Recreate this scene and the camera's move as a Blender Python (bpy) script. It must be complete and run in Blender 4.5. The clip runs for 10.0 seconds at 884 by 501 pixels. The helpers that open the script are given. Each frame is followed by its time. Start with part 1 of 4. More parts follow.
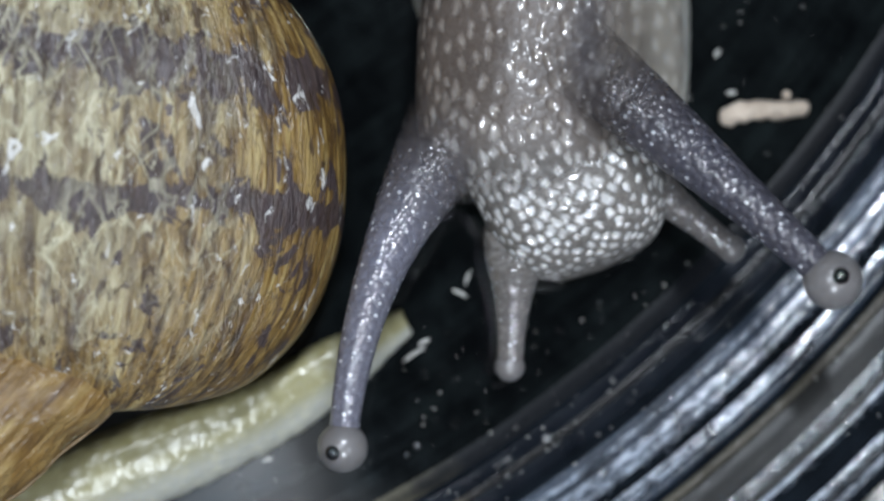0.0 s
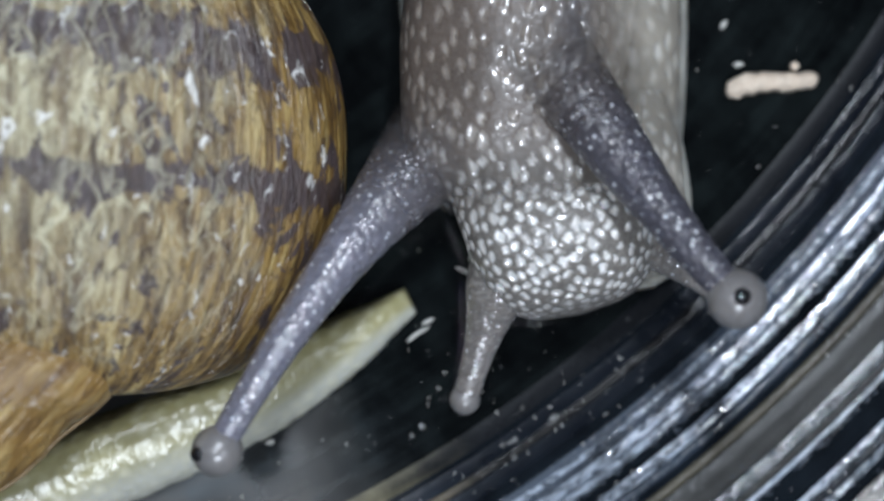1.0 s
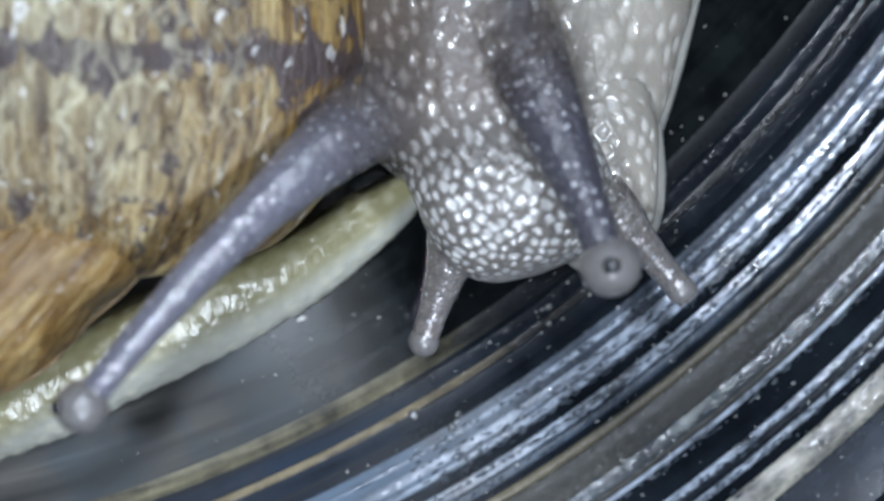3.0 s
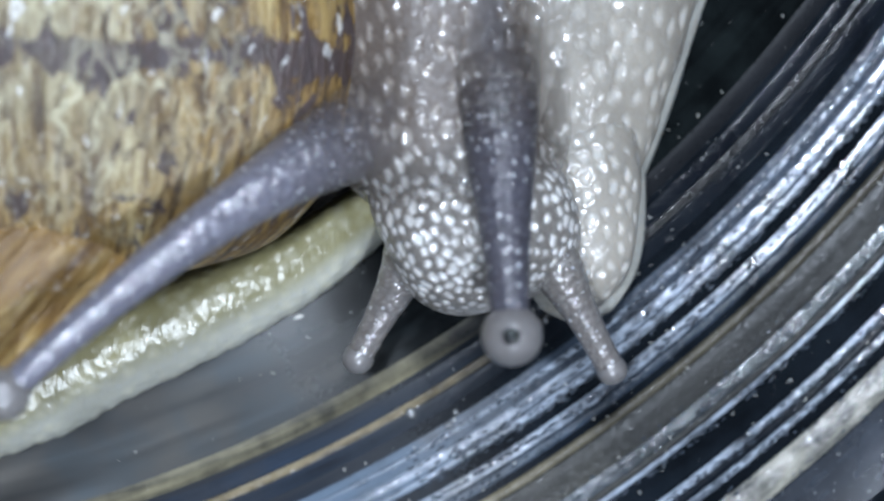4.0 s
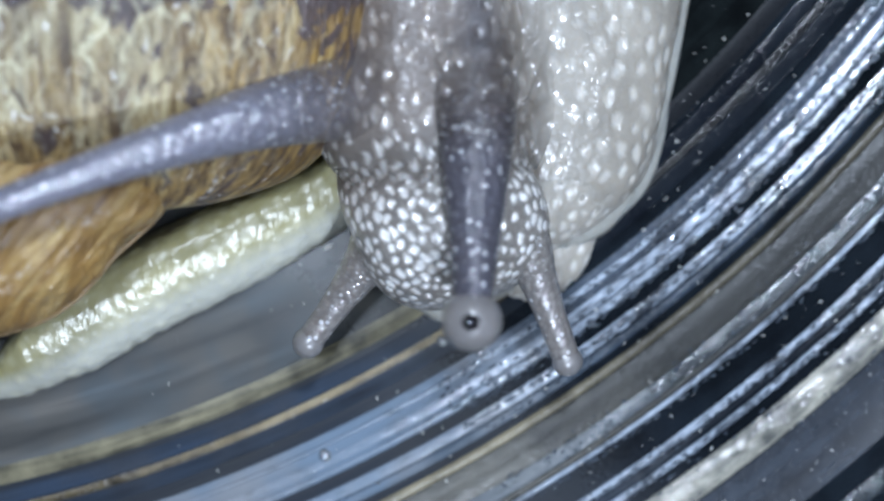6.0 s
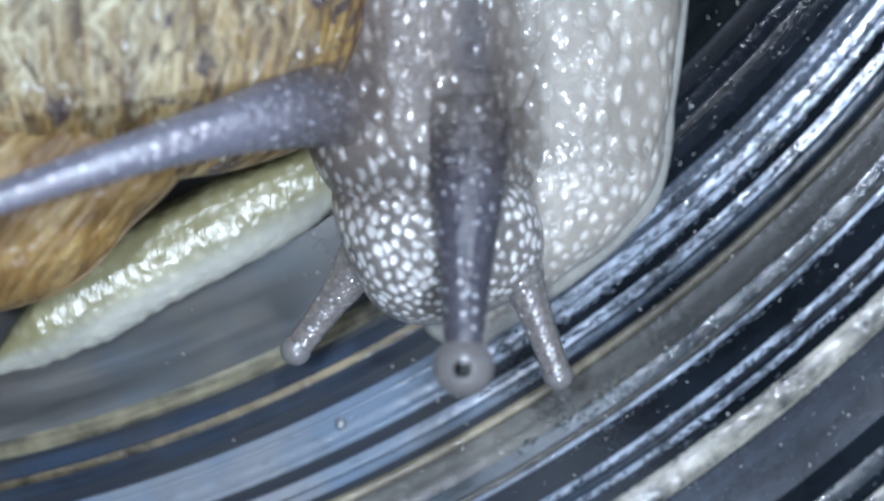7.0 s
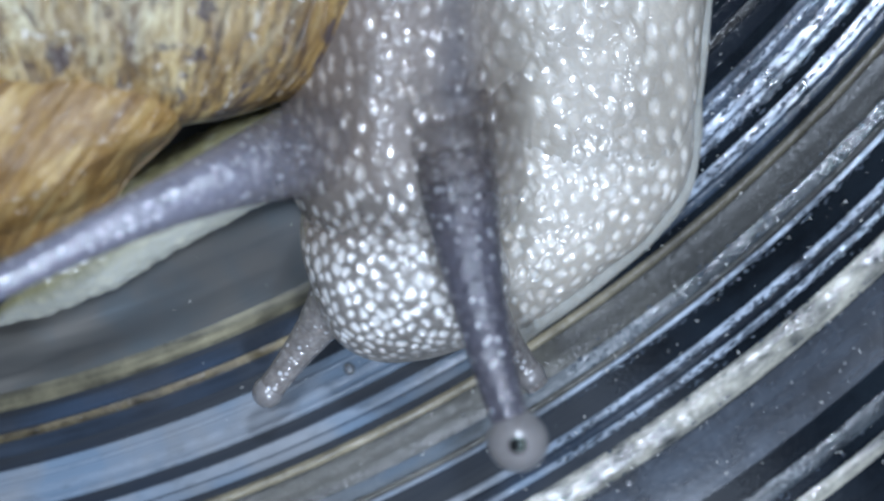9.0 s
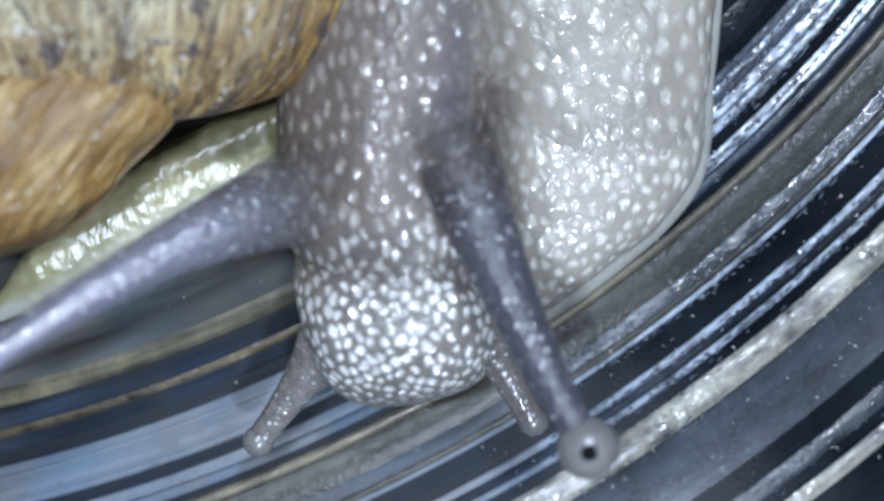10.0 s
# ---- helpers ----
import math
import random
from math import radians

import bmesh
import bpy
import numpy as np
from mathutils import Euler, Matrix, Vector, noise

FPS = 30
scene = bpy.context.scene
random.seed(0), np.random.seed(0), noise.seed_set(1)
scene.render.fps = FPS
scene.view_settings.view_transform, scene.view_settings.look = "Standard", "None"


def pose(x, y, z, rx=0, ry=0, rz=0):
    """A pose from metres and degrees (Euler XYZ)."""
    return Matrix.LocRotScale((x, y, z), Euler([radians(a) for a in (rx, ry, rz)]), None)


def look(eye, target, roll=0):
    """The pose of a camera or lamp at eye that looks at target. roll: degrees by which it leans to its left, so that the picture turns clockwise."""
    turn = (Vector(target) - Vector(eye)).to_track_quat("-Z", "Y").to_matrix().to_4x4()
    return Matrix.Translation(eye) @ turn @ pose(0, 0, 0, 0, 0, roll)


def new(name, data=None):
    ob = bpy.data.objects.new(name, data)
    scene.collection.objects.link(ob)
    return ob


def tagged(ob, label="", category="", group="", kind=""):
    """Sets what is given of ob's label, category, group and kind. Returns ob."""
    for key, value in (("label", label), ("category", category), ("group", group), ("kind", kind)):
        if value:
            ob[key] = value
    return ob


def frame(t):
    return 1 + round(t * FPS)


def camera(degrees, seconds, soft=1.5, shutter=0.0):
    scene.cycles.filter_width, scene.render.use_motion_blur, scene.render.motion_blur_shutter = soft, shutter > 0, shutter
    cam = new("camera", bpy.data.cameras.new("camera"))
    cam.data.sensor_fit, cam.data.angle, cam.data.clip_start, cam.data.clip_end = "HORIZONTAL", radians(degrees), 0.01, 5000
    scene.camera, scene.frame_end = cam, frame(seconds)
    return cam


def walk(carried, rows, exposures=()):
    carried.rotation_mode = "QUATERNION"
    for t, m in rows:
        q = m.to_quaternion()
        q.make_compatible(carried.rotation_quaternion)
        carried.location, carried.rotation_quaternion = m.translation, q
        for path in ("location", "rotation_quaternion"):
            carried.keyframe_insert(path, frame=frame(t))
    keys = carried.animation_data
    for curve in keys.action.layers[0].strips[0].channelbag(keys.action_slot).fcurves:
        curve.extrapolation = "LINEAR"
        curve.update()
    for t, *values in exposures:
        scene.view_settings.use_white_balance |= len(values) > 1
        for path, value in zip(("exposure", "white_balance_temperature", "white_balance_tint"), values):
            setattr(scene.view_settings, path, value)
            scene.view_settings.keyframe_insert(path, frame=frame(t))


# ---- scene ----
PATH = [
    (0, pose(-0.00200, -0.00750, 0.11116, 3.859, -1.031, 0.000)),
    (0.5, pose(-0.00200, -0.00750, 0.11010, 3.677, -0.966, -0.480)),
    (1, pose(-0.00200, -0.00750, 0.10922, 3.425, -0.933, -0.560)),
    (1.5, pose(-0.00200, -0.00750, 0.10773, 2.670, -0.858, -1.280)),
    (2, pose(-0.00200, -0.00750, 0.10777, 2.043, -0.712, -1.650)),
    (2.5, pose(-0.00200, -0.00750, 0.10794, 0.702, -0.285, -2.560)),
    (2.7, pose(-0.00200, -0.00750, 0.10761, 0.509, -0.215, -2.800)),
    (4, pose(-0.00200, -0.00750, 0.10761, 0.426, -0.295, -3.000)),
    (4.5, pose(-0.00200, -0.00750, 0.10740, 0.273, -0.262, -3.050)),
    (4.6, pose(-0.00200, -0.00750, 0.10740, 0.267, -0.253, -3.100)),
    (4.7, pose(-0.00200, -0.00750, 0.10729, -0.332, -0.046, -3.400)),
    (4.8, pose(-0.00200, -0.00750, 0.10729, -0.973, 0.151, -3.700)),
    (4.9, pose(-0.00200, -0.00750, 0.10719, -1.577, 0.346, -3.950)),
    (5, pose(-0.00200, -0.00750, 0.10719, -1.474, 0.391, -4.000)),
    (5.1, pose(-0.00200, -0.00750, 0.10729, -1.229, 0.356, -4.000)),
    (5.2, pose(-0.00200, -0.00750, 0.10740, -1.066, 0.333, -4.000)),
    (6.3, pose(-0.00200, -0.00750, 0.10781, -1.307, 0.400, -4.050)),
    (6.5, pose(-0.00200, -0.00750, 0.10781, -1.392, 0.468, -4.100)),
    (7, pose(-0.00200, -0.00750, 0.10750, -1.972, 0.666, -4.550)),
    (7.5, pose(-0.00200, -0.00750, 0.10750, -2.177, 0.659, -4.700)),
    (8, pose(-0.00200, -0.00750, 0.10750, -2.823, 0.730, -5.000)),
    (8.5, pose(-0.00200, -0.00750, 0.10719, -3.042, 0.850, -5.200)),
    (9, pose(-0.00200, -0.00750, 0.10678, -3.316, 0.779, -5.500)),
    (9.5, pose(-0.00200, -0.00750, 0.10607, -3.607, 0.698, -6.000)),
    (10, pose(-0.00200, -0.00750, 0.10657, -3.434, 0.649, -5.600)),
]
cam = camera(20.0, 10.0, 2.4, 0.4)
cam.data.dof.use_dof, cam.data.dof.focus_distance, cam.data.dof.aperture_fstop = True, 0.1035, 25.0
walk(cam, PATH, [(0, 0.0, 6020, 10), (1.5, 0.1, 5920, 10), (4, 0.35, 5690, 10), (6.5, 0.5, 5520, 10), (10, 0.5, 5490, 10)])

MM = 0.001


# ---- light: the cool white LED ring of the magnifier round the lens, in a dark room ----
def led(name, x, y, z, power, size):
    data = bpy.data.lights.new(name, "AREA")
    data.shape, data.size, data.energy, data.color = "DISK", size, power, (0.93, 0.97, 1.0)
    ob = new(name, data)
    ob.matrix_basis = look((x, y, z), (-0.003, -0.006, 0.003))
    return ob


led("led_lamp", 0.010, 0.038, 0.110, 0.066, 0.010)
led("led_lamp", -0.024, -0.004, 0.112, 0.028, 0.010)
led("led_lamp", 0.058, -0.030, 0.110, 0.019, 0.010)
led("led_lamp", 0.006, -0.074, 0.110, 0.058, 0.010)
world = bpy.data.worlds.new("dim_room")
world.use_nodes = True
world.node_tree.nodes["Background"].inputs[0].default_value = (0.75, 0.85, 1.0, 1)
world.node_tree.nodes["Background"].inputs[1].default_value = 0.05
scene.world = world


# ---- materials ----
class Mat:
    """A node material with short calls for its nodes."""

    def __init__(self, name):
        self.m = bpy.data.materials.new(name)
        self.m.use_nodes = True
        self.t = self.m.node_tree
        self.p = self.t.nodes["Principled BSDF"]
        self.out = self.t.nodes["Material Output"]

    def node(self, kind, **values):
        n = self.t.nodes.new(kind)
        for k, v in values.items():
            n.inputs[k].default_value = v
        return n

    def link(self, a, b):
        self.t.links.new(a, b)

    def attr(self, name):
        n = self.t.nodes.new("ShaderNodeAttribute")
        n.attribute_name = name
        return n.outputs["Fac"]

    def coords(self, scale=(1, 1, 1), source="Object"):
        n = self.t.nodes.new("ShaderNodeTexCoord")
        m = self.t.nodes.new("ShaderNodeMapping")
        m.inputs["Scale"].default_value = scale
        self.link(n.outputs[source], m.inputs["Vector"])
        return m.outputs["Vector"]

    def noise(self, vec, scale, detail=4, rough=0.6, distort=0.0):
        n = self.node("ShaderNodeTexNoise", Scale=scale, Detail=detail, Roughness=rough, Distortion=distort)
        self.link(vec, n.inputs["Vector"])
        return n.outputs["Fac"]

    def cells(self, vec, scale, feature="F1", randomness=1.0):
        n = self.node("ShaderNodeTexVoronoi", Scale=scale, Randomness=randomness)
        n.feature = feature
        self.link(vec, n.inputs["Vector"])
        return n.outputs["Distance"]

    def ramp(self, fac, *stops):
        n = self.t.nodes.new("ShaderNodeValToRGB")
        e = n.color_ramp.elements
        while len(e) < len(stops):
            e.new(0.5)
        for el, (p, c) in zip(e, stops):
            el.position = p
            el.color = (c, c, c, 1) if isinstance(c, (int, float)) else (*c, 1)
        self.link(fac, n.inputs["Fac"])
        return n.outputs["Color"]

    def mix(self, fac, a, b, blend="MIX"):
        n = self.t.nodes.new("ShaderNodeMix")
        n.data_type, n.blend_type = "RGBA", blend
        for value, socket in ((fac, n.inputs["Factor"]), (a, n.inputs[6]), (b, n.inputs[7])):
            if isinstance(value, (int, float)):
                socket.default_value = value
            elif isinstance(value, tuple):
                socket.default_value = (*value, 1)
            else:
                self.link(value, socket)
        return n.outputs[2]

    def math(self, op, a, b=0.0):
        n = self.t.nodes.new("ShaderNodeMath")
        n.operation = op
        for value, socket in ((a, n.inputs[0]), (b, n.inputs[1])):
            if isinstance(value, (int, float)):
                socket.default_value = value
            else:
                self.link(value, socket)
        return n.outputs[0]

    def bump(self, height, strength, distance):
        n = self.node("ShaderNodeBump", Strength=strength, Distance=distance)
        self.link(height, n.inputs["Height"])
        self.link(n.outputs["Normal"], self.p.inputs["Normal"])
        self.link(n.outputs["Normal"], self.p.inputs["Coat Normal"])

    def set(self, **values):
        for k, v in values.items():
            socket = self.p.inputs[k.replace("_", " ")]
            if isinstance(v, (int, float)):
                socket.default_value = v
            elif isinstance(v, tuple):
                socket.default_value = v if len(v) == 3 and socket.type == "VECTOR" else (*v, 1)
            else:
                self.link(v, socket)
        return self


def skin_material(name, groove, pale, front=None, speck=0.0, gloss=(0.46, 0.22, 0.08), relief=0.3, grain=0.25, fades=False, pebble=0.4, melts=False, streak=None, soft=0.25, grains=3000):
    """Wet snail skin: pale tubercles between darker grooves. front: the two colours into which it passes where zone is 1."""
    m = Mat(name)
    vec = m.coords()
    tone = m.noise(vec, 300, 4)
    fine = m.noise(vec, 5200, 3, 0.7)
    low, high = groove, pale
    if front:
        zone = m.attr("zone")
        low, high = m.mix(zone, groove, front[0]), m.mix(zone, pale, front[1])
    low = m.mix(m.ramp(tone, (0.32, 0.0), (0.70, 1.0)), m.mix(0.35, low, (0.02, 0.018, 0.016)), low)
    col = m.mix(m.attr("tubercle"), low, high)
    if streak:
        # the muscle of the eye stalk shows dark through the skin
        col = m.mix(m.math("MULTIPLY", m.attr("streak"), 0.85), col, streak)
    col = m.mix(m.ramp(fine, (0.40, 0.0), (0.8, grain)), col, (0.62, 0.60, 0.56))
    if speck:
        dots = m.ramp(m.cells(vec, 2600), (0.18, 1.0), (0.30, 0.0))
        some = m.ramp(m.noise(vec, 1900, 2), (0.46, 0.0), (0.53, 1.0))
        dots = m.mix(1.0, dots, some, "MULTIPLY")
        col = m.mix(m.math("MULTIPLY", dots, speck), col, (0.85, 0.86, 0.90))
    wet = m.attr("tubercle")
    if melts:
        # the skin thins out where it passes into the foot
        m.set(Alpha=m.ramp(m.attr("melt"), (0.0, 1.0), (0.5, 0.55), (1.0, 0.0)))
    if fades:
        m.set(Alpha=m.ramp(m.attr("zone"), (0.05, 1.0), (0.30, 0.55), (0.60, 0.16), (0.95, 0.0)))
    m.set(Base_Color=col, Roughness=m.ramp(wet, (0.05, gloss[0]), (0.6, gloss[1])), Subsurface_Weight=soft, Subsurface_Radius=(0.8, 0.65, 0.5), Subsurface_Scale=0.0008,
          Specular_IOR_Level=0.2 if speck else 0.55, Coat_Weight=m.ramp(wet, (0.1, gloss[2]), (0.7, 1.0)), Coat_Roughness=0.14, Coat_IOR=2.0 if speck else 1.7)
    cell = m.cells(vec, grains)
    m.bump(m.mix(pebble, m.noise(vec, 1500, 2, 0.5), m.math("SUBTRACT", 1.0, m.math("MULTIPLY", cell, cell))), relief, 0.00016)
    return m.m


HEAD_TONES = ((0.215, 0.195, 0.178), (0.95, 0.94, 0.92))
NECK_TONES = ((0.134, 0.104, 0.086), (0.335, 0.292, 0.252))
BLUE_TONES = ((0.074, 0.071, 0.094), (0.102, 0.099, 0.128))
LILAC_TONES = ((0.200, 0.198, 0.250), (0.26, 0.258, 0.32))
FOOT_TONES = ((0.405, 0.370, 0.315), (0.66, 0.625, 0.565))
FRONT_TONES = ((0.435, 0.400, 0.345), (0.77, 0.74, 0.685))
HEAD_SKIN = skin_material("wet_grey_snail_skin", *HEAD_TONES, NECK_TONES, gloss=(0.30, 0.20, 0.6), relief=0.15)
NECK_SKIN = skin_material("grey_brown_snail_skin", *NECK_TONES, HEAD_TONES, grain=0.08, gloss=(0.42, 0.2, 0.12), relief=0.3, melts=True, streak=(0.050, 0.046, 0.060), soft=0.4)
FOOT_SKIN = skin_material("pale_snail_foot", *FOOT_TONES, gloss=(0.38, 0.16, 0.3), relief=0.34, grain=0.10, soft=0.5)
FRONT_SKIN = skin_material("whitish_sole_front", *FRONT_TONES, gloss=(0.38, 0.16, 0.3), relief=0.34, grain=0.10, soft=0.5)
LOBE_SKIN = skin_material("pale_snail_mouth_lobe", *FRONT_TONES, gloss=(0.38, 0.16, 0.3), relief=0.34, grain=0.10, melts=True, soft=0.5)
MARGIN = skin_material("translucent_sole_edge", (0.36, 0.355, 0.32), (0.44, 0.43, 0.39), soft=0.5)
STALK_SKIN = skin_material("blue_grey_tentacle_skin", *BLUE_TONES, NECK_TONES, speck=0.75, grains=3000, gloss=(0.5, 0.45, 0.4), relief=0.8, grain=0.05, fades=True, pebble=0.9, soft=0.4)
PALE_STALK = skin_material("lilac_grey_tentacle_skin", *LILAC_TONES, NECK_TONES, speck=0.8, grains=3000, gloss=(0.5, 0.45, 0.9), relief=0.6, grain=0.05, fades=True, pebble=0.9, soft=0.4)
LOWER_SKIN = skin_material("brown_grey_tentacle_skin", (0.215, 0.195, 0.185), (0.33, 0.305, 0.29), (HEAD_TONES[0], (0.5, 0.48, 0.46)), speck=0.5, grains=3200, gloss=(0.42, 0.36, 1.0), relief=0.45, grain=0.08, pebble=0.9, soft=0.4)


def bulb_material():
    m = Mat("translucent_tentacle_tip")
    vec = m.coords()
    col = m.mix(m.noise(vec, 900, 3), (0.20, 0.188, 0.186), (0.30, 0.285, 0.282))
    m.set(Base_Color=col, Roughness=0.3, Subsurface_Weight=0.5, Subsurface_Radius=(0.8, 0.7, 0.6), Subsurface_Scale=0.0008, Alpha=0.8, Coat_Weight=1.0, Coat_Roughness=0.26, Coat_IOR=1.7)
    m.bump(m.noise(vec, 2200, 2), 0.12, 0.0001)
    return m.m


def pupil_material():
    m = Mat("black_snail_eye")
    m.set(Base_Color=m.mix(m.noise(m.coords(), 3000), (0.003, 0.003, 0.004), (0.010, 0.009, 0.010)), Roughness=0.05, Specular_IOR_Level=1.0)
    return m.m


BULB, PUPIL = bulb_material(), pupil_material()


def pale_foot_material():
    """The cream sole margin of the shelled snail."""
    m = Mat("cream_yellow_snail_foot")
    vec = m.coords()
    edge = m.attr("rim")
    col = m.mix(m.noise(vec, 420, 4), (0.27, 0.245, 0.105), (0.46, 0.43, 0.25))
    col = m.mix(edge, col, (0.50, 0.50, 0.43))
    spots = m.ramp(m.cells(vec, 1300), (0.1, 1.0), (0.5, 0.0))
    col = m.mix(m.math("MULTIPLY", spots, 0.35), col, (0.72, 0.69, 0.52))
    m.set(Base_Color=col, Roughness=0.26, Subsurface_Weight=0.2, Subsurface_Radius=(0.8, 0.7, 0.4), Subsurface_Scale=0.0006, Coat_Weight=0.22, Coat_Roughness=0.2)
    m.bump(m.mix(0.75, m.cells(vec, 1500), m.noise(m.coords((1900, 650, 900)), 1.0, 4)), 0.4, 0.0002)
    return m.m


PALE_FOOT = pale_foot_material()


def shell_material(name="mottled_brown_snail_shell", wash=0.0):
    """Mottled garden snail shell: straw ground, brown streaks along the growth lines, broken dark bands, worn skin."""
    m = Mat(name)
    u, v = m.attr("along"), m.attr("across")
    join = m.t.nodes.new("ShaderNodeCombineXYZ")
    m.link(u, join.inputs[0])
    m.link(v, join.inputs[1])

    def stretched(su, sv, lean=0.0):
        n = m.t.nodes.new("ShaderNodeMapping")
        n.vector_type = "TEXTURE" if lean else "POINT"
        if lean:
            # lines that run aslant: turned first, then stretched
            n.inputs["Rotation"].default_value = (0, 0, lean)
            n.inputs["Scale"].default_value = (1 / su, 1 / sv, 1)
            m.link(join.outputs[0], n.inputs["Vector"])
            return n.outputs["Vector"]
        n.inputs["Scale"].default_value = (su, sv, 1)
        m.link(join.outputs[0], n.inputs["Vector"])
        return n.outputs["Vector"]

    # growth lines: long and narrow across the whorl, at three widths
    broad = m.noise(stretched(0.22, 0.12), 1.0, 3, 0.5, 0.5)
    streak = m.noise(stretched(0.75, 0.17), 1.0, 4, 0.6, 0.7)
    stripe = m.noise(stretched(2.1, 0.24), 1.0, 4, 0.62, 0.8)
    fine = m.noise(stretched(3.6, 1.6), 1.0, 4, 0.65, 0.4)
    blot = m.noise(stretched(0.34, 0.30), 1.0, 5, 0.62, 1.0)
    shift = m.math("MULTIPLY", m.math("SUBTRACT", m.noise(stretched(0.25, 0.25), 1.0, 3), 0.5), 0.5)
    young = m.ramp(m.math("ADD", m.math("MULTIPLY", u, 0.04), shift), (0.36, 1.0), (0.80, 0.0))
    young = m.math("MAXIMUM", young, m.ramp(m.math("ADD", m.math("MULTIPLY", v, -0.05), shift), (0.15, 0.0), (0.45, 0.9)))
    old = m.math("SUBTRACT", 1.0, young)
    bands = m.attr("band")
    # old part: greyed straw skin under a net of pale wavy lines
    straw = m.ramp(m.mix(0.45, streak, stripe), (0.38, (0.075, 0.050, 0.030)), (0.46, (0.175, 0.130, 0.070)), (0.54, (0.32, 0.27, 0.155)), (0.64, (0.52, 0.47, 0.31)))
    # young part: golden brown stripes, deepened to put that side's shade in the colour
    golden = m.ramp(m.mix(0.55, streak, stripe), (0.38, (0.034, 0.018, 0.006)), (0.45, (0.105, 0.055, 0.013)), (0.53, (0.26, 0.155, 0.036)), (0.63, (0.48, 0.36, 0.14)))
    col = m.mix(young, straw, golden)
    col = m.mix(m.ramp(broad, (0.50, 0.0), (0.64, 0.6)), col, m.ramp(stripe, (0.36, (0.075, 0.038, 0.012)), (0.62, (0.34, 0.22, 0.07))))
    worn = m.ramp(m.noise(stretched(0.22, 0.20), 1.0, 3), (0.42, 0.12), (0.56, 1.0))
    free = m.math("SUBTRACT", 1.0, m.math("MULTIPLY", bands, 0.55))
    wave = m.math("ABSOLUTE", m.math("SUBTRACT", m.noise(stretched(0.80, 0.34, 0.55), 1.0, 2, 0.5, 0.7), 0.5))
    net = m.math("MULTIPLY", m.math("MULTIPLY", m.ramp(wave, (0.008, 1.0), (0.050, 0.0)), m.math("MULTIPLY", old, worn)), free)
    fray = m.math("ABSOLUTE", m.math("SUBTRACT", m.noise(stretched(0.95, 0.28, -0.5), 1.0, 2, 0.5, 0.9), 0.5))
    net = m.math("MAXIMUM", net, m.math("MULTIPLY", m.math("MULTIPLY", m.ramp(fray, (0.010, 0.9), (0.036, 0.0)), m.math("MULTIPLY", old, worn)), free))
    cream = m.math("MULTIPLY", m.ramp(m.noise(stretched(0.50, 0.20, 0.45), 1.0, 5, 0.66, 0.9), (0.48, 0.0), (0.68, 0.75)), m.math("MULTIPLY", old, free))
    col = m.mix(cream, col, m.mix(stripe, (0.40, 0.35, 0.20), (0.64, 0.60, 0.42)))
    # broken dark bands, blotched
    broken = m.math("ADD", m.math("MULTIPLY", bands, 1.25), m.math("MULTIPLY", m.math("SUBTRACT", stripe, 0.5), 1.3))
    broken = m.math("ADD", broken, m.math("MULTIPLY", m.math("SUBTRACT", blot, 0.5), m.math("ADD", 3.6, m.math("MULTIPLY", young, 2.6))))
    col = m.mix(m.ramp(broken, (0.50, 0.0), (0.64, 0.94)), col, m.ramp(m.mix(0.5, stripe, fine), (0.3, (0.018, 0.012, 0.014)), (0.7, (0.085, 0.060, 0.068))))
    col = m.mix(m.math("MULTIPLY", net, 0.9), col, (0.68, 0.64, 0.44))
    crack = m.math("ABSOLUTE", m.math("SUBTRACT", m.noise(stretched(1.1, 0.34), 1.0, 3, 0.6, 0.9), 0.5))
    crack = m.ramp(crack, (0.012, 1.0), (0.05, 0.0))
    col = m.mix(m.math("MULTIPLY", crack, 0.25), col, (0.055, 0.032, 0.016))
    col = m.mix(1.0, col, m.ramp(fine, (0.36, 0.82), (0.56, 1.0)), "MULTIPLY")
    fleck = m.ramp(m.noise(stretched(1.6, 0.7), 1.0, 3, 0.6, 0.5), (0.36, 0.85), (0.44, 0.0))
    col = m.mix(fleck, col, (0.050, 0.028, 0.016))
    # worn white flakes, with small wet glints put in as the same white
    flake_glint = m.ramp(m.noise(stretched(0.9, 0.7), 1.0, 5, 0.7, 0.8), (0.615, 0.0), (0.67, 0.85))
    col = m.mix(flake_glint, col, (0.80, 0.79, 0.76))
    col = m.mix(wash, col, m.ramp(m.mix(0.6, stripe, streak), (0.34, (0.10, 0.048, 0.012)), (0.48, (0.26, 0.150, 0.040)), (0.64, (0.46, 0.33, 0.135))))
    m.set(Base_Color=col, Roughness=m.ramp(blot, (0.3, 0.36), (0.7, 0.58)), Specular_IOR_Level=0.5, Coat_Weight=0.45, Coat_Roughness=0.2)
    h = m.math("ADD", m.math("MULTIPLY", stripe, 0.9), m.math("ADD", m.math("MULTIPLY", fine, 0.35), m.math("SUBTRACT", m.math("MULTIPLY", net, 0.3), m.math("MULTIPLY", crack, 0.35))))
    h = m.math("ADD", h, m.math("MULTIPLY", m.noise(stretched(0.8, 0.6), 1.0, 3, 0.6), 1.2))
    m.bump(h, 0.38, 0.0004)
    return m.m


SHELL = shell_material()
LIP_SHELL = shell_material("orange_brown_shell_lip", 0.7)


